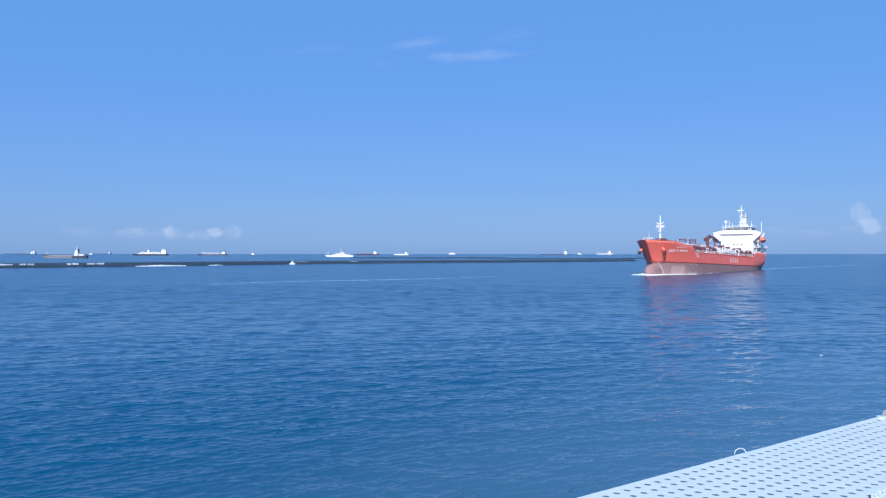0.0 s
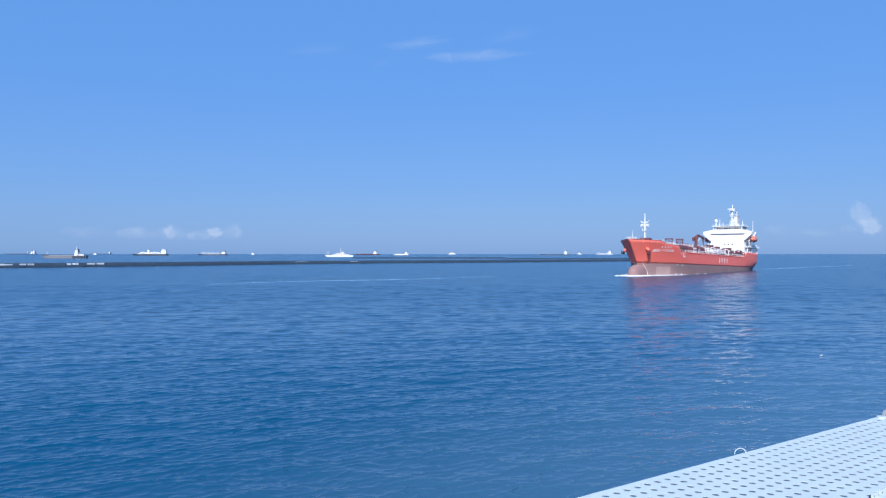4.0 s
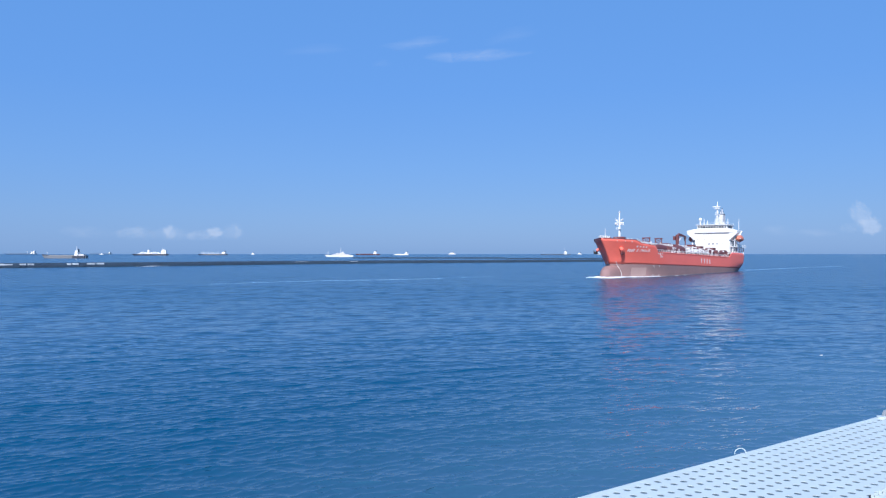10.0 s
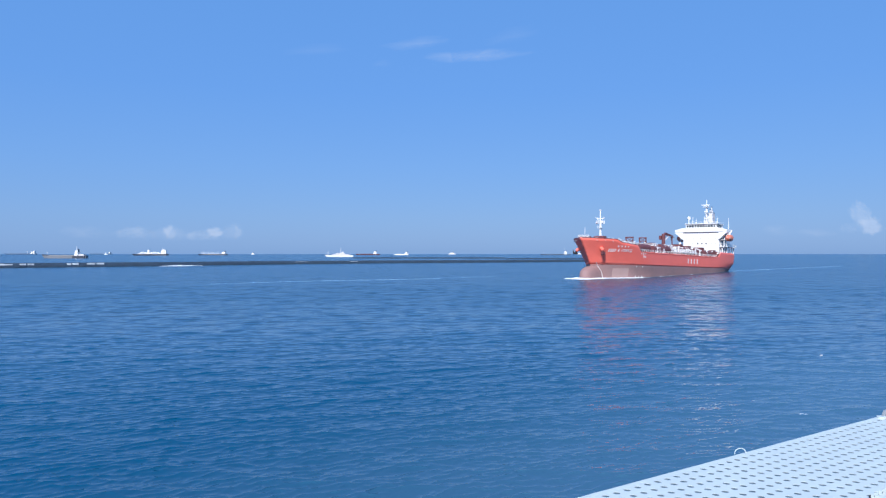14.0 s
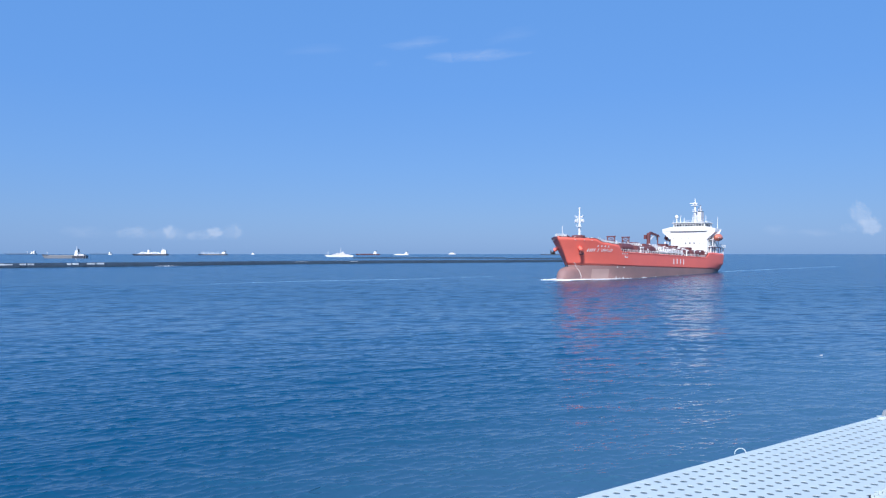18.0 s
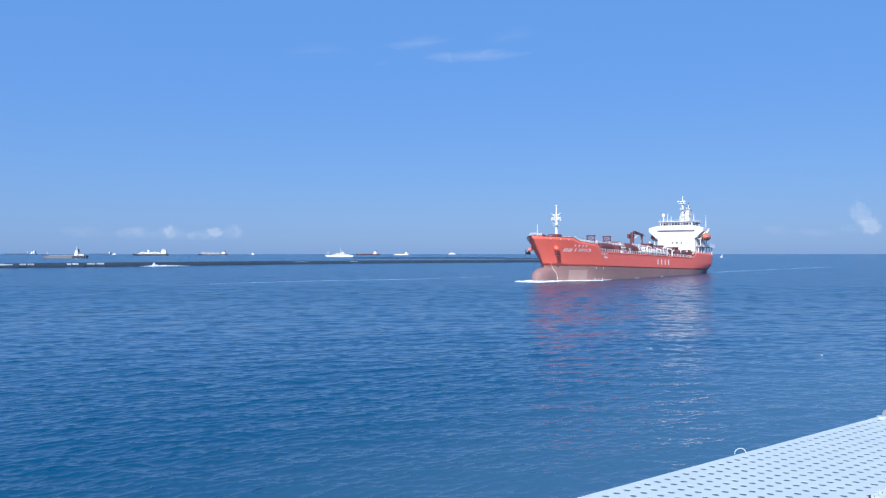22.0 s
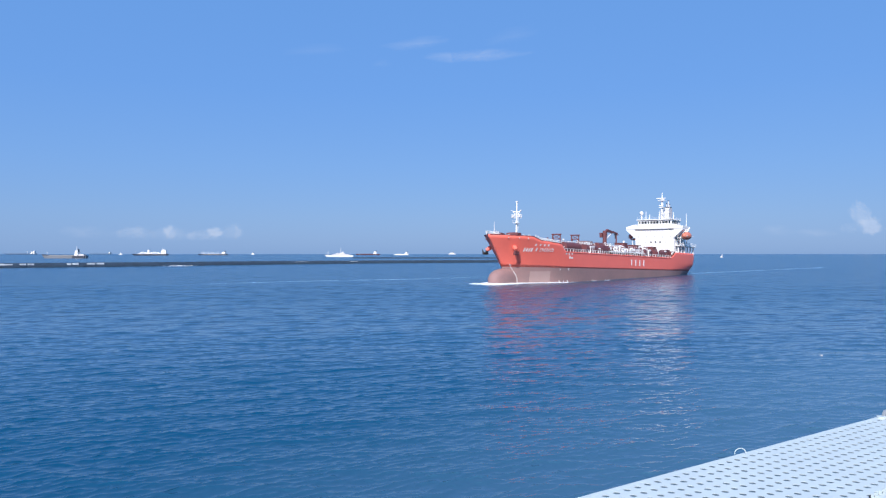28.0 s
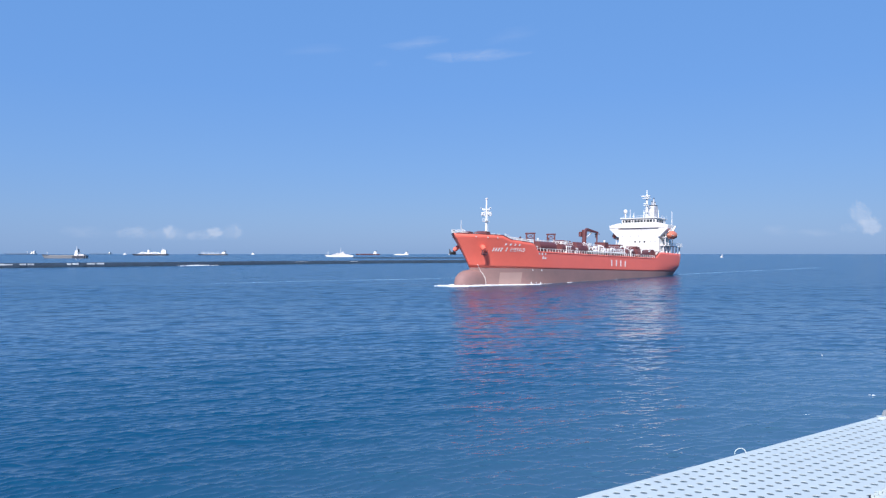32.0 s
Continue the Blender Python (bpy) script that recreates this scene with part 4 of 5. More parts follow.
def build_outer_mole():
    """A second, farther arm, seen as a thin dark line."""
    base = thing("outer_breakwater", label="distant thin dark arm of stone breakwater", category="breakwater", kind="structure")
    rng = random.Random(9)
    n = 90
    for xa, ya, xb, yb, tall in ((-137, 1065, 94, 1040, 1.5), (84, 935, 290, 985, 1.2)):
        bm = bmesh.new()
        prev = None
        for i in range(n + 1):
            u = i / n
            x, y = xa + (xb - xa) * u, ya + (yb - ya) * u
            h = tall + 0.4 * rng.random()
            if i in (0, n):
                h = 0.3
            cur = [bm.verts.new((x + a, y + b, z)) for a, b, z in ((0, -5, -1), (0, -2, h * 0.8), (0, 2, h), (0, 7, -1))]
            if prev:
                for j in range(3):
                    bm.faces.new((prev[j], cur[j], cur[j + 1], prev[j + 1]))
            prev = cur
        part("rubble_core", bm, ROCK, base)
    pole = part("beacon_pole", tb((-51, 1054, 0.5), (-51, 1054, 5.4), 0.3, 0.2, n=8), HAZE_BLUE, base, "thin dark beacon pole")
    part("beacon_lamp", tb((-51, 1054, 5.4), (-51, 1054, 6.2), 0.45, 0.3, n=8), HAZE_BLUE, pole)


build_outer_mole()


# ---- ships at anchor ----
def place(px, depth):
    """A spot on the sea in the direction px (-1 to 1 across the view) at that depth."""
    return px * 0.6272 * depth, depth


def far_hull(ob, L, B, d, hull_mat, low_mat=None, sheer=0.8, name="hull"):
    """A raked-bow hull that heads along +x; d is the side's height."""
    bm = bmesh.new()
    n = 24
    prev = None
    for i in range(n + 1):
        u = i / n
        x = -L / 2 + L * u
        f = min(1.0, max(0.02, (1 - u) / 0.16) ** 0.6, 1.0) * min(1.0, 0.75 + u / 0.1 * 0.25)
        z = d + sheer * max(0, (u - 0.75) / 0.25) ** 1.5 + sheer * 0.5 * max(0, (0.15 - u) / 0.15)
        rake = 0.045 * L * max(0, (u - 0.85) / 0.15)
        b = B / 2 * f
        cur = [bm.verts.new(c) for c in ((x - 0.02 * L * (u > 0.9), -b * 0.85, -1), (x + rake, -b, z), (x + rake, b, z), (x - 0.02 * L * (u > 0.9), b * 0.85, -1))]
        if prev:
            for j in range(3):
                bm.faces.new((prev[j], cur[j], cur[j + 1], prev[j + 1]))
        else:
            bm.faces.new(cur)
        prev = cur
    bm.faces.new(prev)
    part(name, bm, hull_mat, ob)
    if low_mat:
        bm = bmesh.new()
        box(bm, -L * 0.47, L * 0.40, -B / 2 - 0.05, B / 2 + 0.05, -1, d * 0.35, bevel=0.2)
        part("boot_topping", bm, low_mat, ob)


def far_house(ob, x, ln, w, z, tiers, funnel=BLACK, mast=8):
    for k in range(tiers):
        s = 1 - 0.10 * k
        t = part("deckhouse", bx(x - ln / 2 * s, x + ln / 2 * s, -w / 2 * s, w / 2 * s, z + 2.7 * k, z + 2.7 * (k + 1), bevel=0.1), WHITE, ob)
        for i in range(max(2, int(ln * s / 2.6))):
            xx = x - ln / 2 * s + (i + 0.7) * ln * s / max(2, int(ln * s / 2.6)) * 0.92
            part("window", bx(xx - 0.45, xx + 0.45, -w / 2 * s - 0.04, w / 2 * s + 0.04, z + 2.7 * k + 1.2, z + 2.7 * k + 2.0), GLASS, t)
    top = z + 2.7 * tiers
    part("funnel", bx(x - ln * 0.45, x - ln * 0.15, -1.3, 1.3, top - 2.7, top + 2.6, bevel=0.25), funnel, ob)
    m = part("mast", tb((x + ln * 0.15, 0, top), (x + ln * 0.15, 0, top + mast), 0.3, 0.12, n=8), WHITE, ob)
    part("yard", tb((x + ln * 0.15, -1.8, top + mast * 0.7), (x + ln * 0.15, 1.8, top + mast * 0.7), 0.12, n=6), WHITE, m)


def far_ship(px, depth, L, B, d, hull, label, heading=180, low=None, house_x=-0.38, house_l=0.13, tiers=4, cranes=0, fore=True, funnel=BLACK, gear=WHITE):
    x, y = place(px, depth)
    ob = thing("anchored_ship", pose(x, y, 0, 0, 0, heading), label, "ship", "ships at anchor in the roads")
    far_hull(ob, L, B, d, hull, low)
    far_house(ob, house_x * L, house_l * L, B * 0.8, d, tiers, funnel, mast=L * 0.07)
    if hull is RUST:
        part("dark_quarter", bx(-L * 0.485, -L * 0.2, -B * 0.51, B * 0.51, -0.8, d + 0.1, bevel=0.3), DARK_BLUE, ob, "dark painted stern quarter")
    part("hatch_coaming", bx(-L * 0.26, L * 0.36, -B * 0.3, B * 0.3, d - 0.1, d + 1.2, bevel=0.15), WHITE if hull is DARK_BLUE else hull, ob)
    for i in range(cranes):
        xx = -0.2 * L + 0.55 * L * i / max(1, cranes - 1)
        post = part("derrick_post", tb((xx, 0, d), (xx, 0, d + L * 0.085), 0.8, 0.5, n=8), gear, ob)
        part("derrick_boom", tb((xx, 0, d + L * 0.08), (xx + L * 0.09, 0, d + L * 0.05), 0.4, n=6), gear, post)
    if fore:
        part("foremast", tb((0.43 * L, 0, d), (0.43 * L, 0, d + L * 0.09), 0.35, 0.15, n=8), WHITE, ob)
    for k in range(6):
        xa = -0.25 * L + 0.11 * L * k
        part("rail", railing(bmesh.new(), [(xa, -B * 0.48, d), (xa + 0.1 * L, -B * 0.48, d)], 1.1, 2.6, 0.07, 2), WHITE, ob)
    return ob


coaster = far_ship(-0.852, 1090, 66, 12, 3.9, RUST, "small coaster with a rust-stained tan hull and dark stern", 180, house_x=-0.28, house_l=0.075, tiers=3, funnel=DARK_BLUE)
part("bow_bulwark", prism(bmesh.new(), [(28.5, 3.4), (33.5, 3.8), (35.8, 6.0), (28.0, 5.2)], -2.6, 2.6), DARK_BLUE, coaster, "dark raised bow")
part("aft_deckhouse", bx(-30, -22, -4, 4, 3.9, 6.2, bevel=0.15), CREAM, coaster)
part("tall_mast", tb((-17.5, 0, 11.5), (-17.5, 0, 18.8), 0.4, 0.22, n=8), WHITE, coaster, "tall white signal mast")
carrier = far_ship(-0.660, 2300, 112, 18, 4.4, DARK_BLUE, "cargo ship with a dark blue hull and white upperworks", 180, house_x=-0.36, house_l=0.10, tiers=5, gear=WHITE, funnel=WHITE)
part("white_trunk", bx(-34, 40, -6.5, 6.5, 4.4, 6.6, bevel=0.4), CREAM, carrier, "long white trunk deck")
for xa, xb in ((-30, 2), (10, 36)):
    part("pipe_arch", prism(bmesh.new(), [(xa, 6.6), (xa + 2.5, 6.6), (xa + 6, 8.6), ((xa + xb) / 2, 9.6), (xb - 6, 8.8), (xb - 2.5, 6.6), (xb, 6.6), (xb - 4, 10.4), ((xa + xb) / 2, 11.4), (xa + 4, 10.2)], -2.0, 2.0), WHITE, carrier)
part("manifold_tower", bx(3, 9, -3, 3, 6.6, 18.5, bevel=0.3), WHITE, carrier)
part("after_tower", bx(-52, -47, -5, 5, 4.4, 17, bevel=0.3), WHITE, carrier)
far_ship(-0.519, 2550, 102, 17, 4.0, DARK_BLUE, "bulk carrier with a dark hull and four white cranes", 180, cranes=4, tiers=3)
far_ship(-0.169, 2950, 98, 16, 3.8, MAROON, "coastal tanker with a maroon hull and white house aft", 180, house_x=-0.30, tiers=4)
far_ship(0.255, 2550, 106, 17, 3.6, HAZE_BLUE, "tanker with a dark grey-blue hull and white house aft", 180, house_x=-0.32, house_l=0.08, tiers=4)
far_ship(-0.094, 2650, 54, 11, 3.0, WHITE, "small white coaster riding at anchor", 180, house_x=-0.34, house_l=0.2, tiers=3)
tank_ship = far_ship(-0.952, 3800, 166, 24, 4.0, HAZE_BLUE, "long low tanker far off, hull coloured grey-blue for haze", 180, house_x=-0.36, house_l=0.07, tiers=4, funnel=HAZE_BLUE, cranes=1)
part("aft_house", bx(-75, -68, -8, 8, 4, 19, bevel=0.3), WHITE, tank_ship)
far_ship(-0.772, 4300, 130, 26, 3.0, HAZE_BLUE, "long low ship on the horizon, coloured grey-blue for haze", 180, house_x=-0.42, house_l=0.06, tiers=3)
far_ship(0.365, 3600, 84, 15, 4.0, CREAM, "pale grey and white ship near the horizon", 180, house_x=-0.30, house_l=0.16, tiers=5, cranes=2)
far_ship(0.020, 3700, 40, 12, 4.0, CREAM, "small pale ferry near the horizon", 180, house_x=0.0, house_l=0.6, tiers=2, fore=False)
far_ship(0.308, 3800, 24, 8, 3.0, CREAM, "small white boat near the horizon", 180, house_x=0.0, house_l=0.5, tiers=2, fore=False)
far_ship(-0.429, 3300, 14, 5, 3.0, WHITE, "small white launch near the horizon", 180, house_x=0.0, house_l=0.5, tiers=2, fore=False)


def white_ship(px, depth):
    x, y = place(px, depth)
    ob = thing("anchored_ship", pose(x, y, 0, 0, 0, 180), "white passenger vessel with a long low superstructure", "ship", "ships at anchor in the roads")
    far_hull(ob, 57, 10, 3.0, WHITE, None, 1.6)
    for k, (a, b) in enumerate(((-20, 15), (-11, 8))):
        t = part("deckhouse", bx(a, b, -3.8 + 0.4 * k, 3.8 - 0.4 * k, 3.0 + 2.3 * k, 5.3 + 2.3 * k, bevel=0.2), CREAM, ob)
        for i in range(int((b - a) / 2.4)):
            part("window", bx(a + 1 + i * 2.4, a + 2.3 + i * 2.4, -3.85 + 0.4 * k, 3.85 - 0.4 * k, 4.0 + 2.3 * k, 4.7 + 2.3 * k), GLASS, t)
    part("funnel", bx(-8, -4, -1.2, 1.2, 7.4, 10.4, bevel=0.3), CREAM, ob)
    part("mast", tb((-2, 0, 7.4), (-2, 0, 18.5), 0.38, 0.2, n=8), WHITE, ob)
    part("foremast", tb((24.5, 0, 3.4), (24.5, 0, 12.5), 0.38, 0.2, n=8), WHITE, ob)
    part("after_awning", bx(-27, -21, -3.2, 3.2, 5.2, 5.4), WHITE, ob)
    for x in (-26.6, -23.6):
        part("awning_post", tb((x, -3, 3.0), (x, -3, 5.2), 0.12, n=6), WHITE, ob)


white_ship(-0.233, 1480)
far_ship(0.629, 1290, 6, 2, 0.5, CREAM, "tiny white motor boat lying off the channel", 180, funnel=CREAM, house_x=0.0, house_l=0.4, tiers=1, fore=False)


def build_cutter():
    ob = thing("motor_launch", label="small white launch under way far off", category="boat")
    far_hull(ob, 17, 5, 2.0, WHITE, None, 0.8)
    part("cabin", bx(-4, 3, -1.8, 1.8, 2.0, 4.8, bevel=0.2), WHITE, ob)
    part("wheelhouse", bx(-2, 2, -1.5, 1.5, 4.8, 7.2, bevel=0.2), WHITE, ob)
    part("mast", tb((-1, 0, 7.2), (-1, 0, 12.5), 0.25, 0.1, n=8), WHITE, ob)
    return ob


launch = build_cutter()


# ---- surf along the breakwater and whitecaps ----
def foam_patch(name, seed, length, width, height, count, label, spike=0.0):
    """Broken white water, a rigid cluster that lies along x."""
    rng = random.Random(seed)
    bm = bmesh.new()
    for i in range(count):
        u = rng.uniform(-1, 1)
        x = u * length / 2
        y = rng.uniform(-1, 1) * width / 2
        h = height * rng.uniform(0.3, 1.0) * (1 - 0.6 * abs(u))
        if spike and abs(u) < 0.25:
            h += spike * rng.random() * (1 - abs(u) / 0.25)
        r = rng.uniform(0.3, 1.0) * width * 0.35
        g = bmesh.ops.create_icosphere(bm, subdivisions=1, radius=1, matrix=Matrix.Translation((x, y, h * 0.3)) @ Matrix.Diagonal((r * 1.7, r, h, 1)))
        for v in g["verts"]:
            v.co += Vector((rng.uniform(-1, 1) * r, rng.uniform(-1, 1) * r, rng.uniform(-1, 1) * h)) * 0.3
    ob = new(name, finish(bm, name, FOAM, True))
    return tagged(ob, label, "foam", kind="stuff")


def wall_spot(px):
    """The place on the breakwater's foot that lies in the direction px, and how far along it is."""
    best = min((abs(p.x / p.y - (px - 784) / 1250), s) for s in range(0, int(WALL_LENGTH), 2) for p in (wall_point(s)[0],))
    return wall_point(best[1])


surf = [foam_patch("surf", 11, 31, 1.6, 0.7, 120, "long white surf along the foot of the breakwater"),
        foam_patch("surf", 12, 11, 1.5, 0.7, 45, "short white surf along the foot of the breakwater"),
        foam_patch("surf", 13, 4, 1.6, 1.2, 30, "white splash against the breakwater", spike=2.2),
        foam_patch("surf", 14, 7, 1.6, 1.0, 40, "white splash against the breakwater", spike=2.0)]
whitecap = [foam_patch("whitecap", 21, 0.34, 0.16, 0.03, 9, "small white breaking crest near the wall"),
            foam_patch("whitecap", 22, 0.42, 0.2, 0.03, 10, "small white breaking crest near the wall")]


def build_sky_streak():
    """A long thin line of pale clumps that stands for sky reflected in ripples."""
    rng = random.Random(77)
    bm = bmesh.new()
    for i in range(420):
        t = rng.random()
        r = rng.uniform(0.06, 0.2) * (1 - 0.6 * abs(2 * t - 1))
        x, y = -62 + 80 * t + rng.uniform(-0.8, 0.8), 188 + 58 * t + 3 * math.sin(7 * t) + rng.uniform(-1, 1)
        bmesh.ops.create_icosphere(bm, subdivisions=1, radius=1, matrix=Matrix.Translation((x, y, 0.02)) @ Matrix.Diagonal((r * 2.2, r, rng.uniform(0.03, 0.07), 1)))
    return tagged(new("sky_streak", finish(bm, "sky_streak", FOAM_SHEEN, True)), "long thin line of pale clumps standing for reflected sky", "foam", kind="stuff")


build_sky_streak()


# stands for a still, unidentified white speck; built as a thing on the sea
def build_white_speck():
    bm = tb((-0.09, 0, 0.0), (0.09, 0, 0.03), 0.024, n=10)
    ball(bm, (0.09, 0, 0.03), 0.034, 0.034, 0.034, 10)
    ob = new("float", finish(bm, "float", CREAM, True))
    ob.matrix_basis = pose(30.5, 57.0, 0.02, 0, 0, -40)
    return tagged(ob, "small still white speck put on the water", "float")


build_white_speck()


# ---- clouds ----
def cloud_material(name, density, scale, stretch, soft):
    m = bpy.data.materials.new(name)
    m.use_nodes = True
    n, l = m.node_tree.nodes, m.node_tree.links
    n.remove(n["Principled BSDF"])
    out = n["Material Output"]
    tc = n.new("ShaderNodeTexCoord")
    mp = n.new("ShaderNodeMapping")
    mp.inputs["Scale"].default_value = stretch
    l.new(tc.outputs["Object"], mp.inputs["Vector"])
    t = n.new("ShaderNodeTexNoise")
    t.inputs["Scale"].default_value = scale
    t.inputs["Detail"].default_value = 7
    t.inputs["Roughness"].default_value = 0.6
    l.new(mp.outputs[0], t.inputs["Vector"])
    ln = n.new("ShaderNodeVectorMath")
    ln.operation = "LENGTH"
    l.new(tc.outputs["Object"], ln.inputs[0])
    # fades with the distance from the middle of each card, whose half sizes are one unit
    fall = n.new("ShaderNodeMapRange")
    fall.inputs["From Min"].default_value = 1.0
    fall.inputs["From Max"].default_value = 0.1
    fall.inputs["To Min"].default_value = -0.75
    fall.inputs["To Max"].default_value = 0.35
    l.new(ln.outputs["Value"], fall.inputs["Value"])
    add = n.new("ShaderNodeMath")
    l.new(t.outputs["Fac"], add.inputs[0])
    l.new(fall.outputs[0], add.inputs[1])
    cut = n.new("ShaderNodeMapRange")
    cut.inputs["From Min"].default_value = 0.42
    cut.inputs["From Max"].default_value = 0.42 + soft
    cut.inputs["To Max"].default_value = density
    l.new(add.outputs[0], cut.inputs["Value"])
    em = n.new("ShaderNodeEmission")
    em.inputs["Color"].default_value = rgb(0.90, 0.97, 1.08)
    em.inputs["Strength"].default_value = CLOUD_GLOW
    tr = n.new("ShaderNodeBsdfTransparent")
    mix = n.new("ShaderNodeMixShader")
    l.new(cut.outputs[0], mix.inputs[0])
    l.new(tr.outputs[0], mix.inputs[1])
    l.new(em.outputs[0], mix.inputs[2])
    l.new(mix.outputs[0], out.inputs["Surface"])
    return m


def cloud(px, up, half_w, half_h, mat, label, tilt=0.0, depth=4800):
    """A far cloud on the sky's backdrop; px and up are tangents of its direction."""
    bm = bmesh.new()
    bmesh.ops.create_grid(bm, x_segments=1, y_segments=1, size=1)
    me = bpy.data.meshes.new("cloud")
    bm.to_mesh(me)
    bm.free()
    me.materials.append(mat)
    ob = new("cloud", me)
    ob.matrix_basis = Matrix.Translation((px * depth, depth, EYE_Z + up * depth)) @ Matrix.Rotation(radians(90), 4, "X") @ Matrix.Rotation(radians(tilt), 4, "Z") @ Matrix.Diagonal((half_w * depth, half_h * depth, 1, 1))
    ob.visible_shadow = False
    return tagged(ob, label, "cloud", kind="structure")


CIRRUS = cloud_material("cirrus", 0.36, 1.7, (0.9, 0.7, 1), 0.62)
VEIL = cloud_material("veil_cirrus", 0.20, 2.2, (0.8, 0.8, 1), 0.7)
THIN = cloud_material("thin_cirrus", 0.07, 1.6, (0.5, 1.4, 1), 0.75)
CUMULUS = cloud_material("cumulus", 0.42, 3.0, (1.2, 1.0, 1), 0.26)
FAINT = cloud_material("faint_cumulus", 0.27, 3.0, (2.6, 0.9, 1), 0.38)
TUFT = cloud_material("small_cumulus", 0.36, 2.4, (1.0, 1.0, 1), 0.22)
HAZY = cloud_material("hazy_cumulus", 0.13, 1.8, (1.8, 1.0, 1), 0.6)


def sky_at(x, y):
    return (x - 784) / 1250.0, (447.9 - y) / 1250.0


for x, y, w, h, mat, label, tilt in (
        (842, 97, 132, 17, CIRRUS, "thin streak of high white cloud", 4),
        (738, 76, 84, 17, VEIL, "thin streak of high white cloud", 9),
        (676, 112, 26, 11, THIN, "thin scrap of high white cloud", 5),
        (560, 87, 90, 16, THIN, "thin streak of high white cloud", 4),
        (905, 62, 70, 22, THIN, "thin streak of high white cloud", 14),
        (1522, 380, 27, 36, CUMULUS, "small white heap cloud", 18),
        (1541, 400, 30, 26, TUFT, "small white heap cloud", 0),
        (1505, 404, 30, 16, FAINT, "small faint heap cloud", 0),
        (1442, 412, 50, 12, HAZY, "small faint heap cloud", 0),
        (1376, 408, 40, 16, HAZY, "small faint heap cloud", 0),
        (240, 413, 56, 20, FAINT, "low faint heap cloud over the horizon", 0),
        (302, 414, 56, 20, FAINT, "low faint heap cloud over the horizon", 0),
        (365, 416, 60, 16, FAINT, "low faint heap cloud over the horizon", 3),
        (243, 410, 15, 15, TUFT, "low white heap cloud over the horizon", 0),
        (301, 411, 17, 20, TUFT, "low white heap cloud over the horizon", 10),
        (381, 411, 22, 14, TUFT, "low white heap cloud over the horizon", 0),
        (413, 410, 24, 22, TUFT, "low white heap cloud over the horizon", 8),
        (150, 411, 70, 18, HAZY, "low faint heap cloud over the horizon", 0)):
    a, b = sky_at(x, y)
    cloud(a, b, w * 1.6 / 1250, h * 1.5 / 1250, mat, label, tilt)


# ---- parapet and perforated panel before the eye ----
PANEL_Z = EYE_Z - 0.45
EDGE_A, EDGE_B = Vector((0.2395, 1.296, 0)), Vector((1.200, 1.946, 0))
EDGE = (EDGE_B - EDGE_A).normalized()
INWARD = Vector((EDGE.y, -EDGE.x, 0))


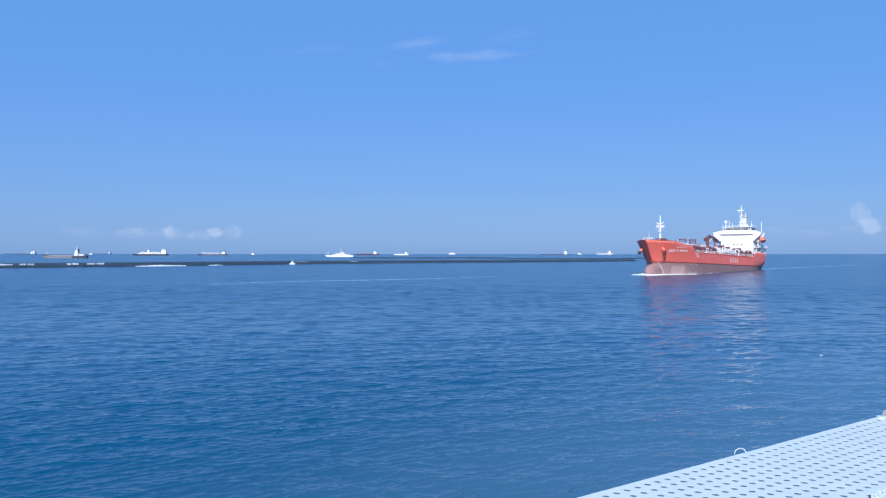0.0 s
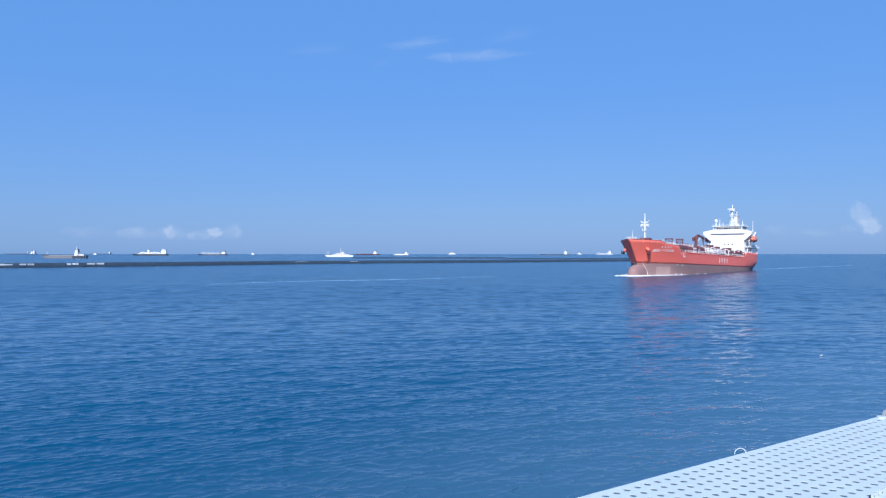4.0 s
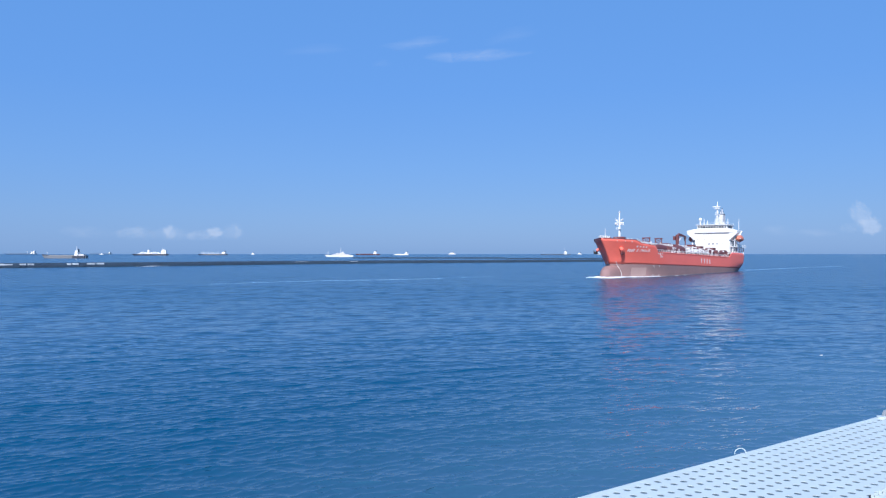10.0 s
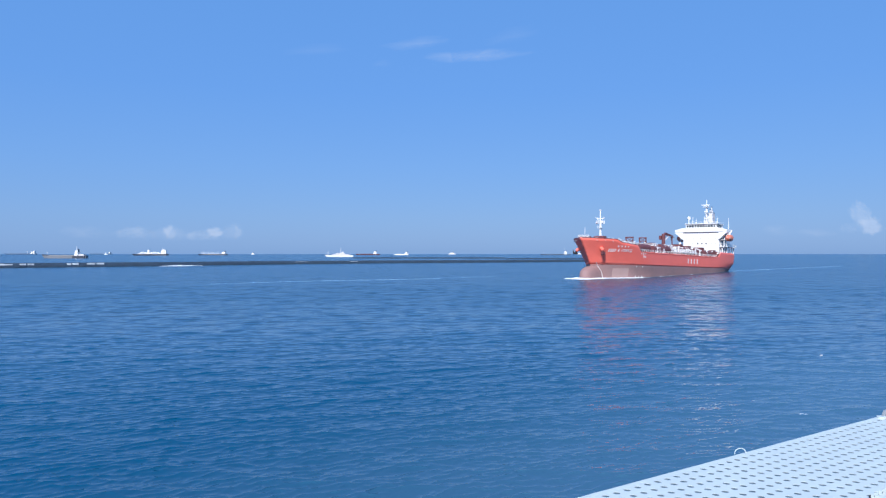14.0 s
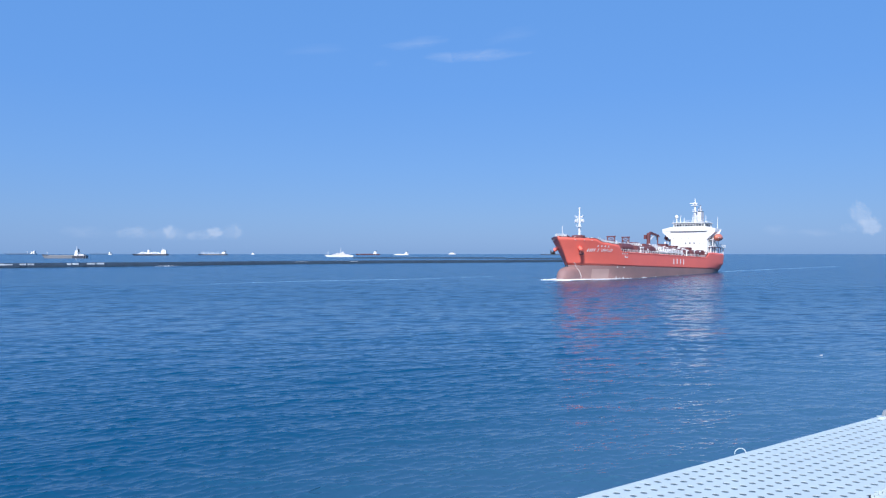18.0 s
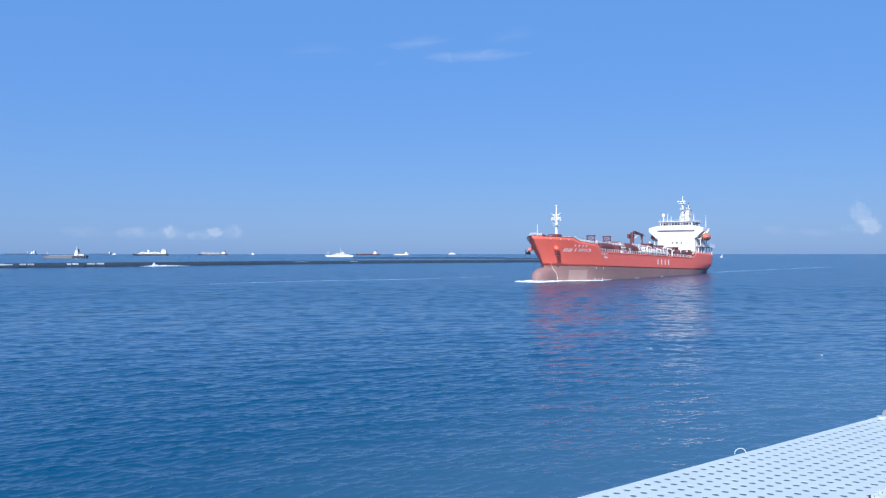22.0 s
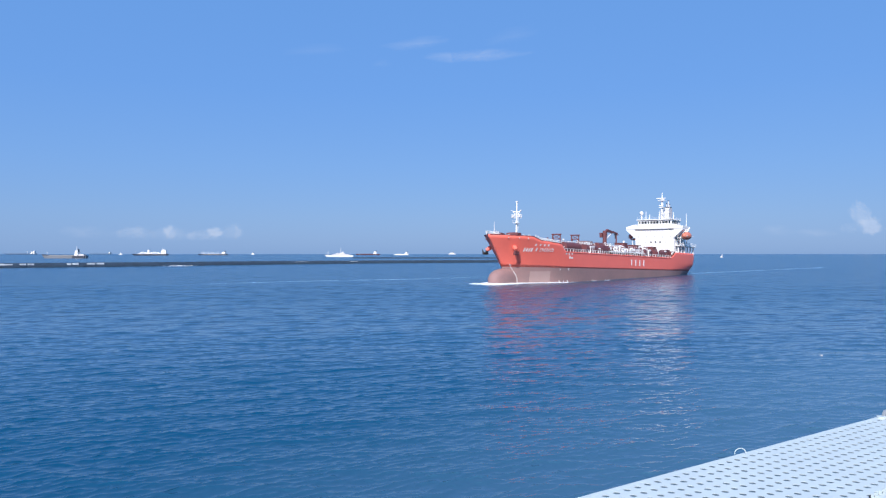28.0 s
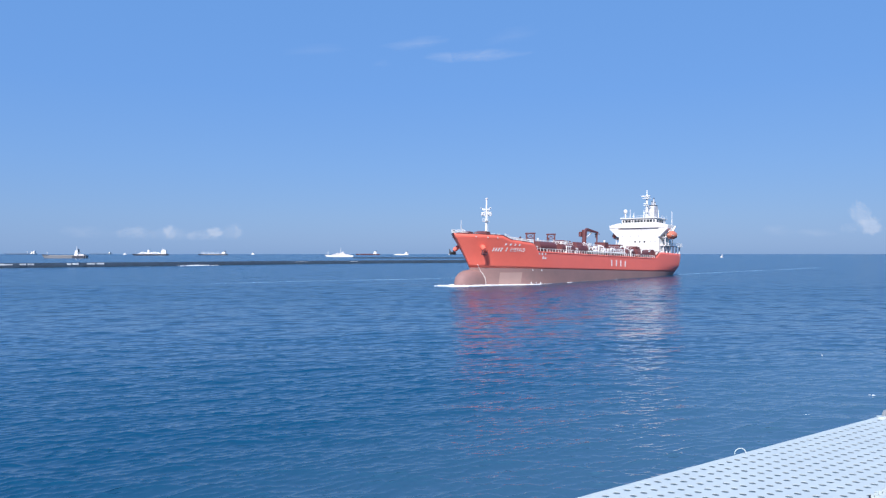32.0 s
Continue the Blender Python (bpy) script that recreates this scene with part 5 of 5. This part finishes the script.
def build_panel():
    m = Matrix((EDGE.to_tuple(), INWARD.to_tuple(), (0, 0, 1))).transposed().to_4x4()
    m.translation = EDGE_A + Vector((0, 0, PANEL_Z))
    ob = thing("perforated_panel", m, "white perforated sheet steel panel on the parapet", "metal panel")
    u0, u1 = -0.9, (EDGE_B - EDGE_A).length
    px, py, r, margin = 0.02923, 0.0274, 0.0070, 0.0231
    width = 0.62
    # the sheet: staggered cells, each with a round hole and a wall down through it
    bm = bmesh.new()
    th = 0.0012
    nrow = int((width - 2 * margin) / py) + 1
    ncol = int((u1 - u0 - 0.03) / px)
    N = 12
    def ring(cx, cy, rad, z):
        return [bm.verts.new((cx + rad * math.cos(2 * math.pi * k / N), cy + rad * math.sin(2 * math.pi * k / N), z)) for k in range(N)]
    for j in range(nrow):
        cy = margin + j * py
        off = px / 2 if j % 2 else 0
        for i in range(ncol):
            cx = 0.0587 + px * 37 - off - i * px
            hx, hy = px / 2, py / 2
            inner = ring(cx, cy, r, 0)
            low = ring(cx, cy, r, -th)
            outer = []
            for k in range(N):
                a = 2 * math.pi * k / N
                c, s = math.cos(a), math.sin(a)
                q = min(hx / max(1e-6, abs(c)), hy / max(1e-6, abs(s)))
                outer.append(bm.verts.new((cx + q * c, cy + q * s, 0)))
            for k in range(N):
                k2 = (k + 1) % N
                a, b = outer[k], outer[k2]
                on_x = abs(abs(a.co.x - cx) - hx) < 1e-5 and abs(abs(b.co.y - cy) - hy) < 1e-5 and abs(abs(b.co.x - cx) - hx) > 1e-5
                on_y = abs(abs(a.co.y - cy) - hy) < 1e-5 and abs(abs(b.co.x - cx) - hx) < 1e-5 and abs(abs(a.co.x - cx) - hx) > 1e-5
                if on_x:
                    c = bm.verts.new((a.co.x, b.co.y, 0))
                    bm.faces.new((inner[k], a, c, b, inner[k2]))
                elif on_y:
                    c = bm.verts.new((b.co.x, a.co.y, 0))
                    bm.faces.new((inner[k], a, c, b, inner[k2]))
                else:
                    bm.faces.new((inner[k], a, b, inner[k2]))
                bm.faces.new((inner[k2], low[k2], low[k], inner[k]))
    me = bpy.data.meshes.new("perforated_sheet")
    bm.to_mesh(me)
    bm.free()
    me.materials.append(POWDER_WHITE)
    sheet = new("perforated_sheet", me)
    sheet.parent = ob
    ylow, yhigh = margin - py / 2, margin + (nrow - 0.5) * py
    # plain rims and an edge turned down deep enough to close the space below
    rim = bx(u0 - 0.05, u1, 0.0, ylow + 0.0005, -th, 0.0002)
    box(rim, u0 - 0.05, u1, 0.0, 0.003, -0.125, 0.0)
    part("folded_edge", rim, POWDER_WHITE, ob)
    # lining added inside the fold to keep the space below the holes dark
    part("shade_lining", bx(u0 - 0.05, u1 - 0.03, 0.004, 0.009, -0.121, -0.003), UNDER_SHADE, ob, "added grey lining that darkens the space under the sheet")
    # sheet added close below to colour the holes as shaded hollow
    part("hole_shade_sheet", bx(u0 - 0.04, u1 - 0.004, 0.010, width, -0.0050, -0.0021), HOLE_TONE, ob, "added blue-grey sheet that gives the holes their shaded tone")
    part("end_strip", bx(0.0587 + px * 37 + 0.45 * px, u1, ylow, width, -th, 0.0004), POWDER_WHITE, ob)
    part("inner_rim", bx(u0 - 0.05, u1, yhigh - 0.0005, yhigh + 0.03, -th, 0.0004), POWDER_WHITE, ob)
    part("corner_cap", tb((u1 - 0.012, 0.012, -0.012), (u1 - 0.012, 0.012, 0.004), 0.012, n=16), POWDER_WHITE, ob, "", True)
    return ob, u1, width


panel, PANEL_END, PANEL_WIDTH = build_panel()


def panel_pose(u, v, z=0.0, turn=0.0):
    p = EDGE_A + EDGE * u + INWARD * v
    return Matrix.Translation((p.x, p.y, PANEL_Z + z)) @ Matrix.Rotation(math.atan2(EDGE.y, EDGE.x) + radians(turn), 4, "Z")


def build_loop():
    bm = bmesh.new()
    n, R = 22, 0.0135
    pts = [(R * math.cos(math.pi * k / n), 0, 0.001 + 0.013 * math.sin(math.pi * k / n) ** 0.8) for k in range(n + 1)]
    for p, q in zip(pts, pts[1:]):
        tube(bm, p, q, 0.0009, n=7)
    ob = new("cable_tie_loop", finish(bm, "cable_tie_loop", POWDER_WHITE, True))
    ob.matrix_basis = panel_pose(0.509, 0.004, 0, -28)
    return tagged(ob, "thin white loop of wire on the panel edge", "wire loop")


build_loop()


PALE_PLASTIC = material("pale_plastic", (0.31, 0.33, 0.34), 0.5, second=(0.26, 0.275, 0.285), scale=20, amount=0.6)


def build_slotted_strip():
    """A folded strip with upright slots that stands on the panel's inner part."""
    ob = thing("slotted_strip", panel_pose(0.452, 0.306, 0.0, 2), "white slotted steel strip standing on the perforated panel", "metal strip")
    for i in range(12):
        a = i * 0.0165
        bm = prism(bmesh.new(), [(a, 0.0), (a + 0.0085, 0.0), (a + 0.0145, 0.0075), (a + 0.0005, 0.0075)], 0.0, 0.0015)
        part("tooth", bm, POWDER_WHITE, ob)
    # black strip added behind the teeth to stand for the slots' shade
    part("slot_shade", bx(-0.002, 0.20, 0.0015, 0.004, 0.0003, 0.0055), BLACK, ob, "black strip that paints the shade in the slots")
    return ob


build_slotted_strip()


def build_parapet():
    m = Matrix((EDGE.to_tuple(), INWARD.to_tuple(), (0, 0, 1))).transposed().to_4x4()
    m.translation = EDGE_A
    # unseen wall, widened under the sheet so little light reaches the holes
    a = new("parapet_wall", finish(bx(-6, 1.16, 0.012, 0.61, -3.0, PANEL_Z - 0.125), "parapet_wall", CONCRETE))
    a.matrix_basis = m
    tagged(a, "plain concrete parapet wall over the sea", "wall", kind="structure")
    # unseen sheet added to set a dark tone below the holes
    d = new("shade_sheet", finish(bx(-1.0, 1.15, 0.012, 0.60, PANEL_Z - 0.1249, PANEL_Z - 0.119), "shade_sheet", UNDER_SHADE))
    d.matrix_basis = m
    tagged(d, "added grey sheet under the panel that darkens the holes", "roofing felt", kind="structure")
    b = new("floor", finish(bx(-6, 1.16, 0.61, 5.0, -3.0, EYE_Z - 1.5), "floor", CONCRETE))
    b.matrix_basis = m
    tagged(b, "plain concrete terrace floor", "floor", kind="structure")
    c = new("end_post", finish(bx(PANEL_END + 0.002, PANEL_END + 0.07, 0.0, 0.06, -0.024, 0.020, bevel=0.014), "end_post", PALE_PLASTIC, True))
    c.matrix_basis = Matrix.Translation((0, 0, PANEL_Z)) @ m
    tagged(c, "pale rounded post beside the panel", "post")


build_parapet()


# ---- what moves ----
HEAD = 230.61
SPEED = 3.6022


def motions():
    d = Vector((math.cos(radians(HEAD)), math.sin(radians(HEAD)), 0))
    start = Vector((76.679, 265.353, 0))
    rows = []
    for t in (0, 8, 16, 24, 32):
        p = start + d * SPEED * t
        rows.append((t, pose(p.x, p.y, 0, 0, -1.66, HEAD)))
    walk(tanker, rows)
    for w in wakes:
        walk(w, [(t, pose(*(start + d * SPEED * t).to_tuple(), 0, 0, HEAD)) for t in (0, 8, 16, 24, 32)])
    walk(sea, [(t, pose(8 - 0.5 * t, 0, 0)) for t in (0, 16, 32)])
    # surf: seconds, direction along the wall, how far it stands out of the sea
    rows = (
        ((0, 284, 1), (1, 262, 1), (2, 244, 0.8), (3, 250, 0.3), (4.5, 290, 0.2), (6, 305, 1), (7, 298, 1), (8, 276, 0.9), (9, 284, 0.8), (10, 272, 0.5), (11, 280, 0.4), (12.3, 320, 0.1), (13, 328, 1), (14, 318, 0.8), (17, 288, 0.8), (18, 298, 0.5), (20, 315, 0.3), (21, 306, 0.6), (22, 290, 0.8), (23, 305, 1), (24, 291, 0.9), (25, 300, 0.7), (28, 318, 0.6), (30, 318, 0.4), (31, 322, 0.8), (32, 345, 0.8)),
        ((0, 383, 0.9), (1, 372, 0.6), (2, 392, 0.5), (3, 372, 0.3), (3.8, 340, 0), (5, 240, 0), (6, 230, 0.8), (7, 217, 0.6), (9, 240, 0.3), (12, 237, 0.7), (13, 236, 0.5), (15, 245, 0), (21, 275, 0), (22, 275, 0.4), (24, 255, 0), (28, 266, 0.2), (29, 266, 0.6), (30, 263, 0.9), (31, 258, 0.7), (32, 262, 0.4)),
        ((0, 515, 1), (0.6, 513, 0.6), (1.2, 512, 0.2), (2, 510, 0), (6.2, 512, 0), (7, 512, 0.5), (8, 512, 0.3), (9.5, 510, 0), (32, 510, 0)),
        ((0, 285, 0), (5, 285, 0), (5.5, 286, 0.8), (6, 286, 1), (6.6, 274, 0.6), (7.1, 262, 1), (7.6, 261, 0.2), (8, 260, 0), (11.8, 336, 0), (12.4, 335, 0.8), (13, 314, 1), (13.6, 308, 0.3), (14.2, 300, 0), (20.5, 300, 0), (21, 298, 0.5), (22, 275, 1), (22.6, 270, 1), (23.1, 267, 0.8), (23.8, 265, 0), (28.8, 322, 0), (29.4, 324, 0.6), (30, 325, 1), (30.6, 324, 0.4), (31.2, 322, 0), (32, 320, 0)))
    for ob, keys, height in zip(surf, rows, (1.0, 1.0, 3.0, 2.8)):
        out = []
        for t, px, up in keys:
            p, d2 = wall_spot(px)
            p = p + Vector((d2.y, -d2.x, 0)) * 1.2
            out.append((t, pose(p.x, p.y, -height * (1 - up), 0, 0, math.degrees(math.atan2(d2.y, d2.x)))))
        walk(ob, out)
    caps = (
        ((0, 24.0, 40.4, -0.4), (0.2, 24.1, 40.4, -0.05), (0.5, 24.3, 40.4, 0.02), (0.9, 24.5, 40.6, 0.02), (1.2, 24.7, 40.8, -0.06), (1.5, 24.8, 40.8, -0.4), (5.4, 24.5, 40.2, -0.4), (5.7, 24.5, 40.2, -0.05), (6.0, 24.6, 40.2, 0.02), (6.3, 24.6, 40.2, -0.06), (6.6, 24.6, 40.2, -0.4), (8.4, 24.4, 40.8, -0.4), (8.7, 24.4, 40.8, -0.05), (9.0, 24.5, 40.8, 0.02), (9.3, 24.5, 40.8, -0.06), (9.6, 24.5, 40.8, -0.4), (23.4, 24.7, 41.2, -0.4), (23.7, 24.7, 41.2, -0.04), (24.0, 24.8, 41.2, 0.02), (24.4, 24.8, 41.2, -0.02), (25.0, 24.8, 41.2, -0.06), (25.4, 24.8, 41.2, -0.4), (31.2, 24.9, 41.2, -0.4), (31.6, 24.9, 41.2, -0.05), (32, 25.0, 41.2, 0.015)),
        ((0, 18.4, 36.2, -0.4), (13.5, 18.4, 36.2, -0.4), (13.8, 18.5, 36.2, 0.0), (14.1, 18.4, 36.3, 0.02), (14.5, 18.3, 36.3, -0.06), (14.9, 18.2, 36.3, -0.4), (23.5, 18.2, 36.4, -0.4), (23.8, 18.2, 36.4, -0.04), (24.0, 18.2, 36.4, 0.01), (24.2, 18.2, 36.4, -0.05), (24.5, 18.2, 36.4, -0.4), (31.3, 18.6, 36.2, -0.4), (31.6, 18.6, 36.2, -0.06), (32, 18.7, 36.2, 0.005)))
    for ob, keys in zip(whitecap, caps):
        walk(ob, [(t, pose(x, y, z)) for t, x, y, z in keys])
    depth = 3300
    walk(launch, [(t, pose((161 + 1.88 * t - 784) / 1250 * depth, depth, 0)) for t in (0, 16, 32)])


motions()
